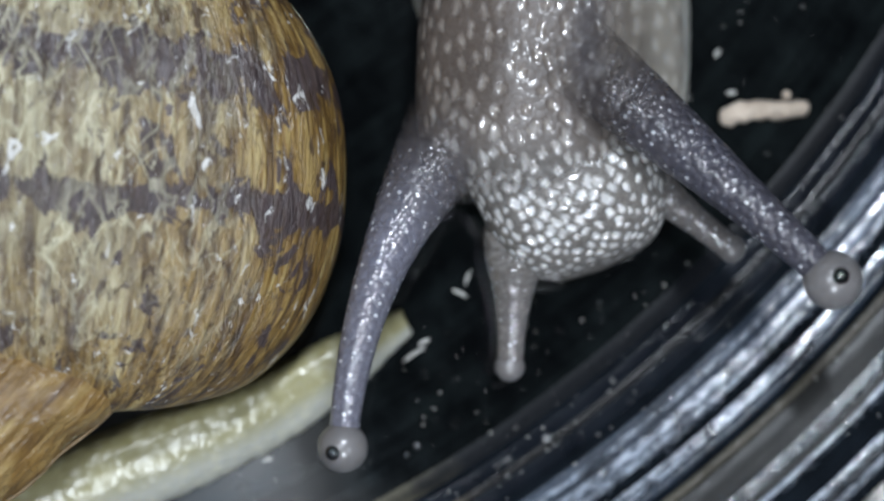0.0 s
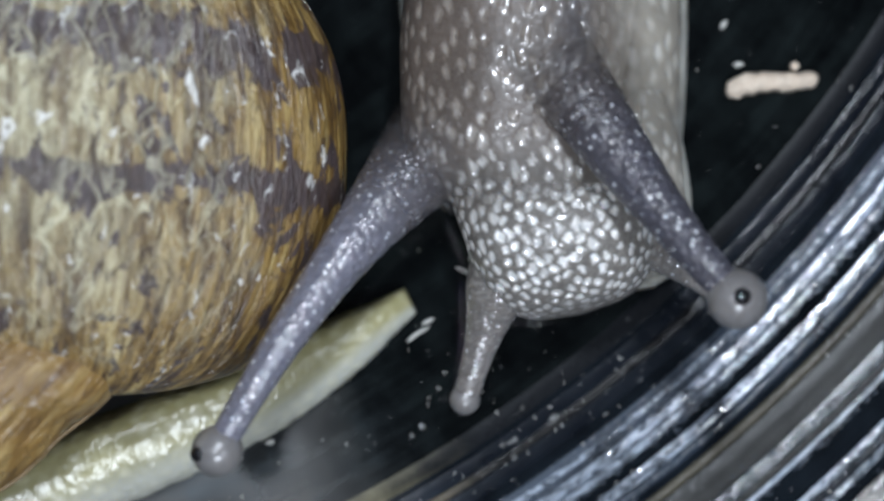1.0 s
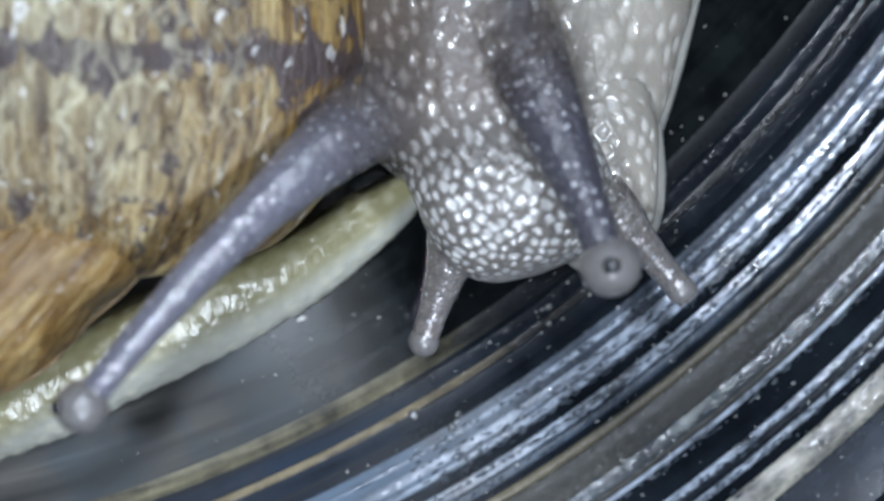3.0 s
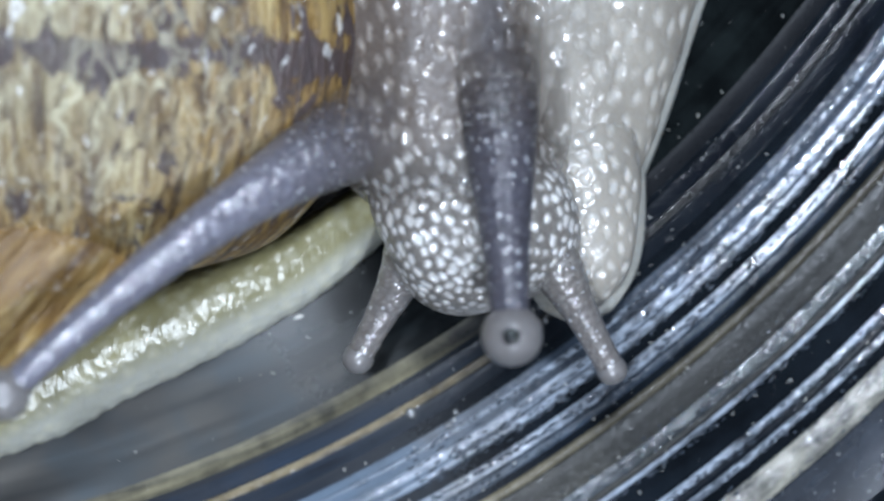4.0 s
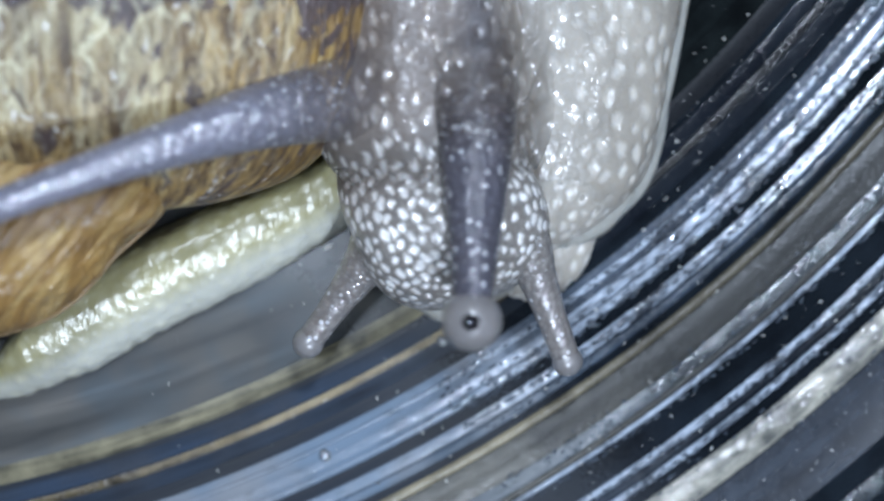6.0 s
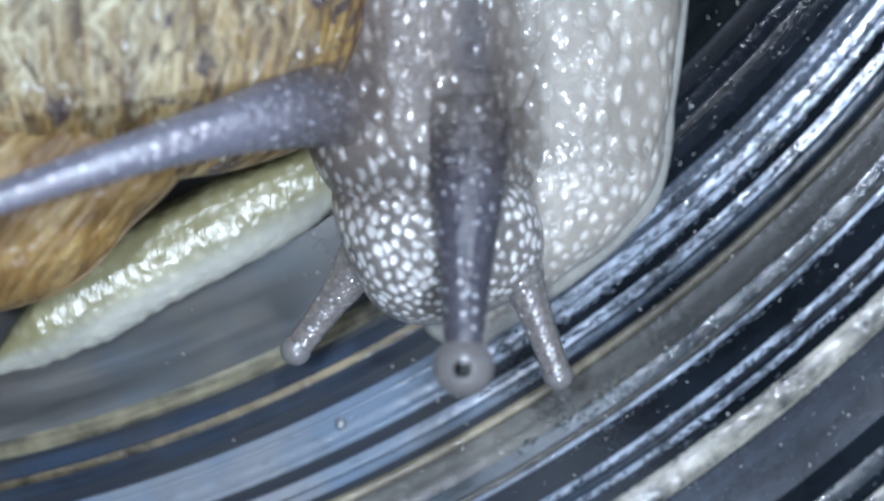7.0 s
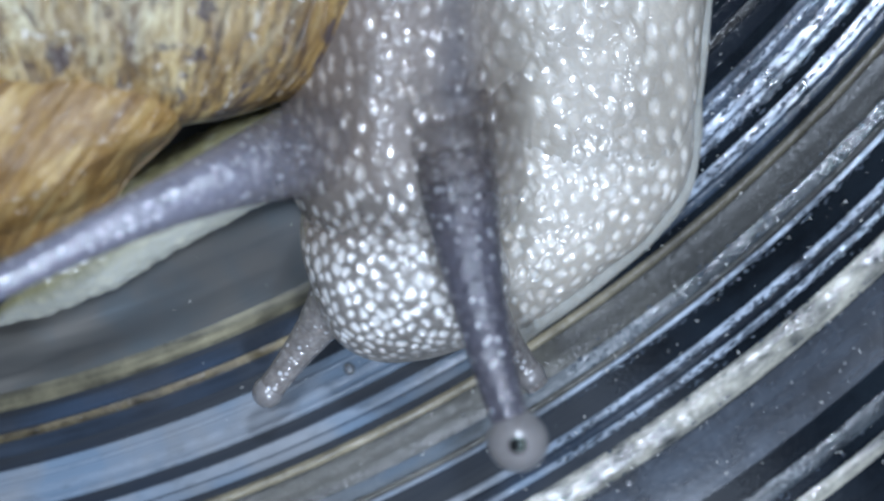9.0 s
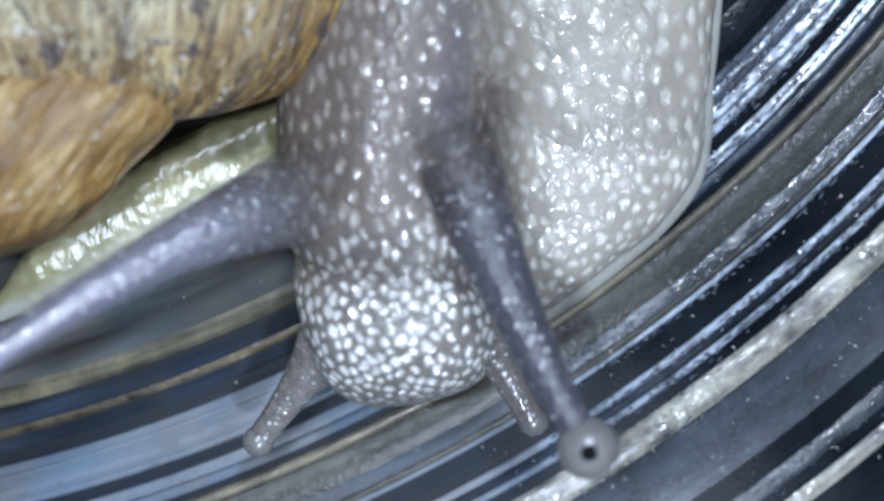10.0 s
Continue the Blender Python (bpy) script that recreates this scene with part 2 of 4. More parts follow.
def glass_material(name, tint, rough, streaks, clear=0.75, film_sheen=0.0, film_sheen_colour=(0.4, 0.4, 0.38), patchy=(0.38, 0.62), coat=0.6, glare=None, glint=0.8, uneven=(0.6, 1.5), lines=(0.35, 6.0), side=None, glare_low=0.2):
    """Moulded glass; the texture runs with the rings. Its pale cover is dried slime, on ridges and sheen bands
    reflected light put in as colour. A painted glare grows to one side of the dish, from a least strength. side: cover
    left on the other side."""
    m = Mat(name)
    vec = m.coords((1, 1, 1), "UV")
    sx = m.t.nodes.new("ShaderNodeMapping")
    sx.inputs["Scale"].default_value = (*lines, 1)
    m.link(vec, sx.inputs["Vector"])
    long_lines = m.noise(sx.outputs["Vector"], 1.0, 5 if lines[1] > 4 else 3, 0.62, 0.15)
    grain = m.noise(vec, 5.5, 4, 0.7)
    patch = m.noise(vec, 0.42, 4, 0.6)
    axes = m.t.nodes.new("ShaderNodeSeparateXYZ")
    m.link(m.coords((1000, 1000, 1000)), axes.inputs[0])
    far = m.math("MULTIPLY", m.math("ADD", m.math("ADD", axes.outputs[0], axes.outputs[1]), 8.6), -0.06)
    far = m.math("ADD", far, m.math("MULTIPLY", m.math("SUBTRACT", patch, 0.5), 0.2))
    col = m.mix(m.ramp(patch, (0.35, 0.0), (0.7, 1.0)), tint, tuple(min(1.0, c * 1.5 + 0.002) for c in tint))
    cover = m.ramp(m.mix(0.5, long_lines, patch), (patchy[0], 0.0), (patchy[1], film_sheen))
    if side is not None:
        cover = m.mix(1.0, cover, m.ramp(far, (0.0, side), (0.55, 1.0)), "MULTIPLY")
    col = m.mix(cover, col, film_sheen_colour)
    dull = m.math("MULTIPLY", m.ramp(far, (0.1, 0.0), (0.9, 1.0)), 1.0 if glare else 0.0)
    if glare:
        # glare off the glass put in as a lighter colour, stronger to one side
        glare_mask = m.mix(1.0, m.ramp(far, (0.0, 0.0), (1.0, 1.0)), m.ramp(m.mix(0.12, long_lines, patch), (0.34, glare_low), (0.62, 1.0)), "MULTIPLY")
        col = m.mix(glare_mask, col, m.mix(m.ramp(m.noise(vec, 0.16, 3), (0.42, 0.0), (0.58, 1.0)), glare, tuple(c * k for c, k in zip(glare, (0.72, 0.90, 1.10)))))
        cover = m.mix(1.0, cover, glare_mask, "LIGHTEN")
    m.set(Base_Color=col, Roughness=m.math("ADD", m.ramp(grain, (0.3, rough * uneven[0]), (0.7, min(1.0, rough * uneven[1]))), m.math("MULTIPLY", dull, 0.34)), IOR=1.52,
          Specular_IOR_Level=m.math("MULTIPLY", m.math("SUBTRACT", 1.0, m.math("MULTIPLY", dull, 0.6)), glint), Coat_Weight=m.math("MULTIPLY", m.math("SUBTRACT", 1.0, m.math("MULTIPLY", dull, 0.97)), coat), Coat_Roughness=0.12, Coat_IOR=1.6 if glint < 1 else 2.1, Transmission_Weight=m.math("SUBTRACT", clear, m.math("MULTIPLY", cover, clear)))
    bead = m.t.nodes.new("ShaderNodeMapping")
    bead.inputs["Scale"].default_value = (5.0, 8.0, 1)
    m.link(vec, bead.inputs["Vector"])
    beads = m.noise(bead.outputs["Vector"], 1.0, 1, 0.5, 0.3)
    m.bump(m.math("ADD", m.math("MULTIPLY", long_lines, 0.8), m.math("MULTIPLY", beads, 0.7)), streaks, 0.00008)
    return m.m


SOFT = (0.07, 1.0)
GLASS_FLOOR = glass_material("dark_clear_glass", (0.0025, 0.0035, 0.004), 0.04, 0.02, 0.6, 0.7, (0.013, 0.018, 0.018), glare=(0.104, 0.099, 0.090), coat=0.0, lines=SOFT, glint=0.45)
GLASS_GAP = glass_material("black_glass", (0.004, 0.006, 0.009), 0.10, 0.05, 0.4, 0.7, (0.011, 0.016, 0.022), glare=(0.012, 0.016, 0.024), coat=0.0, lines=SOFT, glint=0.4)
GLASS_BLUE = glass_material("blue_black_glass", (0.003, 0.0045, 0.008), 0.16, 0.3, 0.0, 0.8, (0.020, 0.026, 0.032), coat=0.0, uneven=(0.9, 1.15), glare=(0.036, 0.044, 0.060), lines=SOFT, glint=0.25, side=0.35)
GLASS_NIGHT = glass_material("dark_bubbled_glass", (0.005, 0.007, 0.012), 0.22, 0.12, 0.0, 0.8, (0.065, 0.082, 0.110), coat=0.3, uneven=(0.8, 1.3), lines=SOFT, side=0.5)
# the blue-white is the sheen of lit crests put in as colour
GLASS_RIDGE = glass_material("sheen_moulded_glass", (0.010, 0.014, 0.022), 0.15, 0.35, 0.1, 0.9, (0.50, 0.57, 0.68), (0.39, 0.58), 1.0, glint=1.0, lines=(0.85, 3.4), glare=(0.165, 0.178, 0.198), side=1.0, glare_low=0.75)
# blue-grey reflection on these bands, put in as pale colour
GLASS_SHEEN = glass_material("blue_sheen_glass", (0.006, 0.009, 0.015), 0.22, 0.35, 0.0, 0.8, (0.12, 0.165, 0.235), glint=0.5, glare=(0.185, 0.198, 0.218), lines=(0.10, 1.6), side=0.38, coat=0.1, glare_low=0.75)
GLASS_TAN = glass_material("amber_filmed_glass", (0.003, 0.004, 0.006), 0.14, 0.1, 0.1, 0.95, (0.36, 0.325, 0.205), (0.36, 0.72), 0.0, uneven=(1.8, 2.4), lines=(0.12, 2.0), side=0.0, glint=0.1)
GLASS_AMBER = glass_material("amber_edged_glass", (0.004, 0.004, 0.005), 0.2, 0.5, 0.0, 0.9, (0.23, 0.185, 0.10), (0.40, 0.62), 0.0, lines=SOFT, side=0.02, glint=0.25)
GLASS_TAWNY = glass_material("tawny_edged_glass", (0.030, 0.027, 0.020), 0.3, 0.4, 0.0, 0.9, (0.27, 0.235, 0.155), (0.36, 0.58), 0.05, lines=SOFT, side=0.22, glint=0.4)
GLASS_BROWN = glass_material("brown_grey_filmed_glass", (0.010, 0.0105, 0.010), 0.3, 0.5, 0.0, 0.8, (0.105, 0.099, 0.080), (0.38, 0.68), 0.05, uneven=(0.9, 1.15), lines=SOFT, side=0.16, glint=0.3)
GLASS_PALE_GREY = glass_material("mottled_grey_glass", (0.014, 0.018, 0.022), 0.16, 0.6, 0.1, 0.8, (0.15, 0.17, 0.185), (0.38, 0.64), 0.4, glint=0.9, glare=(0.085, 0.095, 0.105), side=0.3, lines=(0.5, 2.0))
GLASS_PALE = glass_material("pale_filmed_glass", (0.035, 0.039, 0.041), 0.16, 0.6, 0.1, 0.9, (0.47, 0.45, 0.375), (0.36, 0.62), 0.6, glint=0.9, lines=(0.8, 2.4), side=1.0)


def plain(name, a, b, scale, rough, bump=0.3, distance=0.0001):
    m = Mat(name)
    vec = m.coords()
    n = m.noise(vec, scale, 4)
    m.set(Base_Color=m.mix(n, a, b), Roughness=rough)
    m.bump(m.noise(vec, scale * 3, 4, 0.7), bump, distance)
    return m.m


TABLE = plain("dark_table_top", (0.010, 0.012, 0.012), (0.022, 0.028, 0.026), 90, 0.5)
CRUMB = plain("pale_tan_crumb", (0.70, 0.54, 0.40), (0.88, 0.78, 0.66), 1500, 0.45, 0.7, 0.0002)


LIP = plain("pale_brown_shell_edge", (0.09, 0.05, 0.018), (0.27, 0.19, 0.09), 900, 0.35, 0.5)


def droplet_material():
    m = Mat("clear_water_drop")
    m.set(Base_Color=m.mix(m.noise(m.coords(), 400), (0.9, 0.93, 0.95), (1.0, 1.0, 1.0)), Roughness=0.08, Transmission_Weight=0.92, IOR=1.33, Coat_Weight=1.0, Coat_Roughness=0.22, Coat_IOR=1.8)
    return m.m


def bead_material():
    m = Mat("blue_white_glass_bead")
    m.set(Base_Color=m.mix(m.noise(m.coords(), 700), (0.02, 0.026, 0.036), (0.08, 0.10, 0.13)), Roughness=0.2, Specular_IOR_Level=0.8, Coat_Weight=0.8, Coat_Roughness=0.1)
    return m.m


BEAD = bead_material()
DROP = droplet_material()
SPECK = plain("pale_dust_speck", (0.55, 0.53, 0.48), (0.85, 0.84, 0.80), 4000, 0.3)


# ---- mesh helpers ----
def mesh_from(name, verts, faces, material, smooth=True, attrs=None, uv=None):
    me = bpy.data.meshes.new(name)
    me.from_pydata([tuple(v) for v in verts], [], faces)
    me.materials.append(material)
    if smooth:
        me.polygons.foreach_set("use_smooth", [True] * len(me.polygons))
    for key, values in (attrs or {}).items():
        me.attributes.new(key, "FLOAT", "POINT").data.foreach_set("value", np.asarray(values, dtype=np.float32))
    if uv is not None:
        layer = me.uv_layers.new(name="UVMap")
        idx = np.empty(len(me.loops), dtype=np.int32)
        me.loops.foreach_get("vertex_index", idx)
        layer.data.foreach_set("uv", np.asarray(uv, dtype=np.float32)[idx].ravel())
    me.update()
    return me


def part(name, me, parent=None, label=""):
    ob = new(name, me)
    ob.parent = parent
    if label:
        tagged(ob, label)
    return ob


def grid_faces(nu, nv, wrap=True):
    """Quads of nu rings with nv points each."""
    faces = []
    for i in range(nu - 1):
        for j in range(nv if wrap else nv - 1):
            k = (j + 1) % nv
            faces.append((i * nv + j, i * nv + k, (i + 1) * nv + k, (i + 1) * nv + j))
    return faces


def capped(nu, nv):
    return grid_faces(nu, nv) + [tuple(range(nv))[::-1], tuple((nu - 1) * nv + j for j in range(nv))]


def grid_normals(g):
    du = np.gradient(g, axis=0)
    dv = np.roll(g, -1, axis=1) - np.roll(g, 1, axis=1)
    n = np.cross(dv, du)
    return n / (np.linalg.norm(n, axis=2, keepdims=True) + 1e-12)


def scatter(points, gap, rng, limit=4000):
    """Well spread picks of the points, no two closer than gap (a number or one for each point)."""
    order = rng.permutation(len(points))[: limit * 6]
    gap = np.broadcast_to(gap, (len(points),))
    kept = np.empty((0, 3))
    picks = []
    for i in order:
        if len(picks) and np.min(np.sum((kept - points[i]) ** 2, axis=1)) < gap[i] ** 2:
            continue
        kept = np.vstack((kept, points[i]))
        picks.append(i)
        if len(picks) >= limit:
            break
    return np.array(picks)


def tubercles(g, normals, gap, height, stretch, rng, mask=None, sizes=(0.42, 0.66)):
    """Raises rounded tubercles on a grid of points. Returns the new grid and how far each point is on a tubercle."""
    pts = g.reshape(-1, 3)
    flat = pts * np.array([1.0, 1.0 / stretch, 1.0])
    q = pts / MM
    warp = np.stack((np.sin(7.1 * q[:, 1] + 2.0 * np.sin(3.3 * q[:, 0])), np.sin(6.3 * q[:, 0] + 1.7 * np.sin(4.1 * q[:, 1])), 0 * q[:, 0]), axis=1)
    fine_warp = np.stack((np.sin(17.3 * q[:, 1] + 9.0 * q[:, 0]), np.sin(15.1 * q[:, 0] - 8.0 * q[:, 1]), 0 * q[:, 0]), axis=1)
    flat = flat + (0.055 * warp + 0.022 * fine_warp) * MM
    gaps = np.broadcast_to(gap, (len(pts),))
    picks = scatter(flat, gaps, rng)
    seeds, size = flat[picks], gaps[picks] * rng.uniform(*sizes, len(picks))
    lift = rng.uniform(0.55, 1.0, len(picks))
    val = np.zeros(len(pts))
    for s in range(0, len(pts), 4000):
        d = np.sqrt(((flat[s:s + 4000, None, :] - seeds[None]) ** 2).sum(2)) / size[None]
        h = np.clip((1.0 - d) * 2.2, 0, 1)
        val[s:s + 4000] = ((h * h * (3 - 2 * h)) * lift[None]).max(1)
    if mask is not None:
        val = val * mask
    moved = pts + normals.reshape(-1, 3) * (val * height)[:, None]
    return moved.reshape(g.shape), val


def loft(stations, nu, nv, flat_under=0.5, power=1.0):
    """A rounded body along y. stations: (y, centre x, half width, centre z, half height), in mm."""
    st = np.array(stations, dtype=float)
    s = np.linspace(0, 1, nu)
    key = np.linspace(0, 1, len(st))
    cols = []
    for c in range(5):
        m = np.gradient(st[:, c], key)
        out = np.empty(nu)
        for i, q in enumerate(s):
            k = min(int(q * (len(st) - 1)), len(st) - 2)
            h = key[k + 1] - key[k]
            f = (q - key[k]) / h
            out[i] = ((2 * f**3 - 3 * f**2 + 1) * st[k, c] + (f**3 - 2 * f**2 + f) * h * m[k] + (-2 * f**3 + 3 * f**2) * st[k + 1, c] + (f**3 - f**2) * h * m[k + 1])
        cols.append(out)
    y, cx, w, cz, h = cols
    w, h = np.maximum(w, 0.02), np.maximum(h, 0.02)
    a = np.linspace(0, 2 * np.pi, nv, endpoint=False)
    ca, sa = np.cos(a), np.sin(a)
    ex = np.sign(ca) * np.abs(ca) ** power
    ez = np.where(sa < 0, sa * flat_under, sa)
    g = np.zeros((nu, nv, 3))
    g[:, :, 0] = cx[:, None] + w[:, None] * ex[None]
    g[:, :, 1] = y[:, None]
    g[:, :, 2] = cz[:, None] + h[:, None] * ez[None]
    return g * MM


# ---- the glass dish on the dark table ----
CENTRE = (-32.27, 43.37)


def ring(name, profile, material, steps=480):
    """A ring round the dish's axis. profile: (radius, height) in mm."""
    verts, uv = [], []
    for r, z in profile:
        for j in range(steps + 1):
            a = 2 * math.pi * j / steps
            verts.append(((CENTRE[0] + r * math.cos(a)) * MM, (CENTRE[1] + r * math.sin(a)) * MM, z * MM))
            uv.append((a * 68.0, r))
    return mesh_from(name, verts, grid_faces(len(profile), steps + 1, False), material, uv=uv)


def table():
    n, size = 41, 0.5
    verts = [((i / (n - 1) - 0.5) * 2 * size, (j / (n - 1) - 0.5) * 2 * size, -0.0042 + 0.00003 * noise.noise((i * 0.7, j * 0.7, 0))) for i in range(n) for j in range(n)]
    ob = new("table_top", mesh_from("table_top", verts, grid_faces(n, n, False), TABLE))
    tagged(ob, "dark matt table top under the glass dish", "table top", kind="structure")


def bulge(r, width, height, rough=0.0, n=9, base=0.0):
    return [(r - width / 2 + width * i / (n - 1), base + height * math.sin(math.pi * i / (n - 1)) ** 0.8) for i in range(n)]


def bead_line(r, count, long, spread, parent):
    """The rough crest of a moulded line: tiny glossy drops of glass, drawn out along it, on the stretch by the snails."""
    rng = np.random.default_rng(int(r * 100))
    verts, faces = [], []
    for _ in range(count):
        w = math.radians(-22 - 42 * rng.uniform(0, 1) ** 1.2)
        q = r + rng.normal(0, 1) * spread
        a, b = long * rng.uniform(0.3, 1.0), 0.045 * rng.uniform(0.6, 1.5)
        base = len(verts)
        x, y = CENTRE[0] + q * math.cos(w), CENTRE[1] + q * math.sin(w)
        for up, out in ((-0.02, 1.0), (0.035, 0.75), (0.055, 0.35)):
            for k in range(8):
                e, f = out * a * math.cos(k * math.pi / 4), out * b * math.sin(k * math.pi / 4)
                verts.append(((x - e * math.sin(w) + f * math.cos(w)) * MM, (y + e * math.cos(w) + f * math.sin(w)) * MM, (0.045 + up) * MM))
        faces += [(base + 8 * v + k, base + 8 * v + (k + 1) % 8, base + 8 * v + 8 + (k + 1) % 8, base + 8 * v + 8 + k) for v in range(2) for k in range(8)]
        faces.append(tuple(base + 16 + k for k in range(8)))
    return tagged(part("bead_line", mesh_from("bead_line", verts, faces, BEAD), parent), kind="stuff")


def dish():
    root = tagged(new("glass_dish"), "round clear glass dish with concentric moulded ridges on a dark table", "dish")
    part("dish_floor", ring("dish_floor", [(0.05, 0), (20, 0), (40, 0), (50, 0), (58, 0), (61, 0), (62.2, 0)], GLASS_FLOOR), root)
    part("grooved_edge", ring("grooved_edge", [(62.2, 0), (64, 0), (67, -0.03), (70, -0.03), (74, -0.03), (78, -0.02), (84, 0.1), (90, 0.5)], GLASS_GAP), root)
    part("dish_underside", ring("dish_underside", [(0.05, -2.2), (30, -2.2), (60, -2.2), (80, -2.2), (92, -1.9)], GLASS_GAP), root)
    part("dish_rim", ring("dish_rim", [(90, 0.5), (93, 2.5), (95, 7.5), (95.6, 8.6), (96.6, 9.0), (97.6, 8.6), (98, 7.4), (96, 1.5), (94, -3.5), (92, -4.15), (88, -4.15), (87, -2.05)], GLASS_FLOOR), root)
    rows = [
        (62.25, 0.8, 0.12, GLASS_TAN), (63.2, 0.6, 0.10, GLASS_BLUE), (63.75, 0.34, 0.16, GLASS_AMBER), (64.3, 0.6, 0.10, GLASS_BLUE),
        (65.98, 1.95, 0.06, GLASS_SHEEN), (65.62, 0.30, 0.50, GLASS_RIDGE), (66.30, 0.55, 0.45, GLASS_RIDGE), (66.78, 0.36, 0.50, GLASS_RIDGE), (67.75, 0.5, 0.28, GLASS_RIDGE), (68.25, 0.4, 0.22, GLASS_SHEEN),
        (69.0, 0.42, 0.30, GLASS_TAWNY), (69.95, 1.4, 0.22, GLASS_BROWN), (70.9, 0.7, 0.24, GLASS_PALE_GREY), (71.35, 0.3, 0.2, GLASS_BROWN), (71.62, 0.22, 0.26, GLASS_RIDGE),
        (73.15, 0.34, 0.30, GLASS_RIDGE), (73.55, 0.4, 0.2, GLASS_BLUE), (73.9, 0.30, 0.30, GLASS_RIDGE), (75.2, 1.25, 0.34, GLASS_PALE), (77.35, 2.9, 0.10, GLASS_NIGHT), (80.0, 0.9, 0.25, GLASS_PALE_GREY), (81.3, 0.9, 0.30, GLASS_PALE), (83.4, 1.6, 0.2, GLASS_SHEEN)]
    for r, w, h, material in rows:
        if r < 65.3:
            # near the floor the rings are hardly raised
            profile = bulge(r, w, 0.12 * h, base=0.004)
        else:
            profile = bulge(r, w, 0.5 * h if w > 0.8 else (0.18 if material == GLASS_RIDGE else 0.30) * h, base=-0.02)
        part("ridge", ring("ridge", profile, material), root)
    for r, count, long, spread in ((65.62, 420, 0.20, 0.06), (66.45, 500, 0.22, 0.30), (66.95, 500, 0.24, 0.10), (67.72, 420, 0.17, 0.05), (68.3, 260, 0.15, 0.08), (70.75, 300, 0.15, 0.25), (71.85, 420, 0.16, 0.05), (73.3, 520, 0.20, 0.10), (73.95, 520, 0.20, 0.09), (75.25, 600, 0.16, 0.6), (80.2, 300, 0.16, 0.3)):
        bead_line(r, count, long, spread, root)
    return root


table()
dish()


# ---- the crawling snail: a body in pieces, two eye stalks, two feelers ----
def skin_part(name, stations, nu, nv, material, gap, height, stretch, parent, seed, label="", flat_under=0.5, power=1.0, sizes=(0.42, 0.66), zone=None, gap_front=None, smooth=None, melt=None, streak=None, front=None):
    rng = np.random.default_rng(seed)
    g = loft(stations, nu, nv, flat_under, power)
    wob = np.array([noise.noise((p[0] * 420 + seed, p[1] * 420, p[2] * 420)) for p in g.reshape(-1, 3)]).reshape(nu, nv)
    n = grid_normals(g)
    g = g + n * (wob * 0.00012)[:, :, None]
    y = g[:, :, 1].reshape(-1) / MM
    mix = np.zeros(len(y)) if zone is None else np.clip((y - zone[0]) / (zone[1] - zone[0]), 0, 1)
    mix = mix * mix * (3 - 2 * mix)
    side = g.reshape(-1, 3)[:, 0] / MM if melt and melt[0] == "x" else y
    thin = np.clip((side - melt[1]) / (melt[2] - melt[1]), 0, 1) if melt else np.zeros(len(y))
    if front:
        thin = np.maximum(thin, np.clip((y - front[0]) / (front[1] - front[0]), 0, 1))
    gaps = np.full(len(y), gap) if gap_front is None else gap + (gap_front - gap) * mix
    g, val = tubercles(g, n, gaps * MM, height * MM, stretch, rng, None if smooth is None else np.clip((y - smooth[0]) / (smooth[1] - smooth[0]), 0, 1), sizes)
    attrs = {"tubercle": val, "zone": mix, "melt": thin}
    if streak:
        x, start, peak, end = g.reshape(-1, 3)[:, 0] / MM, *streak[1:]
        run = np.clip((y - start) / (peak - start), 0, 1) * np.clip((end - y) / (end - peak), 0, 1)
        attrs["streak"] = np.exp(-((x - streak[0]) / (1.0 - 0.045 * np.clip(y, 0, 12))) ** 2) * run * (g.reshape(-1, 3)[:, 2] > 0)
    return part(name, mesh_from(name, g.reshape(-1, 3), capped(nu, nv), material, attrs=attrs), parent, label)


def place(xy, z, turn=0.0, lean=0.0):
    return pose(xy[0] * MM, xy[1] * MM, z * MM, lean, 0, turn)


snail = tagged(new("garden_snail"), "grey wet garden snail crawling over glass, feelers stretched out", "snail")

neck = skin_part("neck", [(-4.4, 0.1, 0.6, 0.2, 0.6), (-3.5, 0.1, 3.0, 0.2, 2.2), (-1.5, 0.0, 4.7, 0.0, 3.1), (2.0, 0.0, 5.2, -0.3, 3.5), (7.0, 0.6, 5.6, -0.4, 3.7), (13.0, 1.4, 6.3, -0.3, 3.8), (19.0, 2.0, 6.0, -0.6, 3.2), (23.0, 2.4, 3.6, -1.4, 2.0), (24.6, 2.5, 0.4, -1.8, 0.6)],
                 270, 250, NECK_SKIN, 0.46, 0.08, 2.0, snail, 3, flat_under=0.9, sizes=(0.34, 0.52), zone=(1.0, -4.0), gap_front=0.38, melt=("x", 1.2, 5.2), streak=(2.0, -1.0, 2.6, 13.0), front=(-1.0, -3.4))
head = skin_part("head", [(-3.85, 0.1, 0.5, -1.0, 0.5), (-3.6, 0.1, 2.0, -0.9, 1.3), (-2.9, 0.05, 3.1, -0.5, 2.2), (-1.6, 0.0, 3.85, -0.1, 2.9), (0.4, -0.1, 4.0, 0.2, 3.05), (2.4, -0.3, 3.8, -0.3, 2.4), (4.2, -0.4, 2.9, -1.0, 1.4), (5.2, -0.5, 0.6, -1.4, 0.5)],
                 230, 250, HEAD_SKIN, 0.40, 0.135, 1.35, snail, 5, flat_under=0.8, power=0.95, zone=(0.6, 3.2), gap_front=0.46, smooth=(-3.7, -2.9))
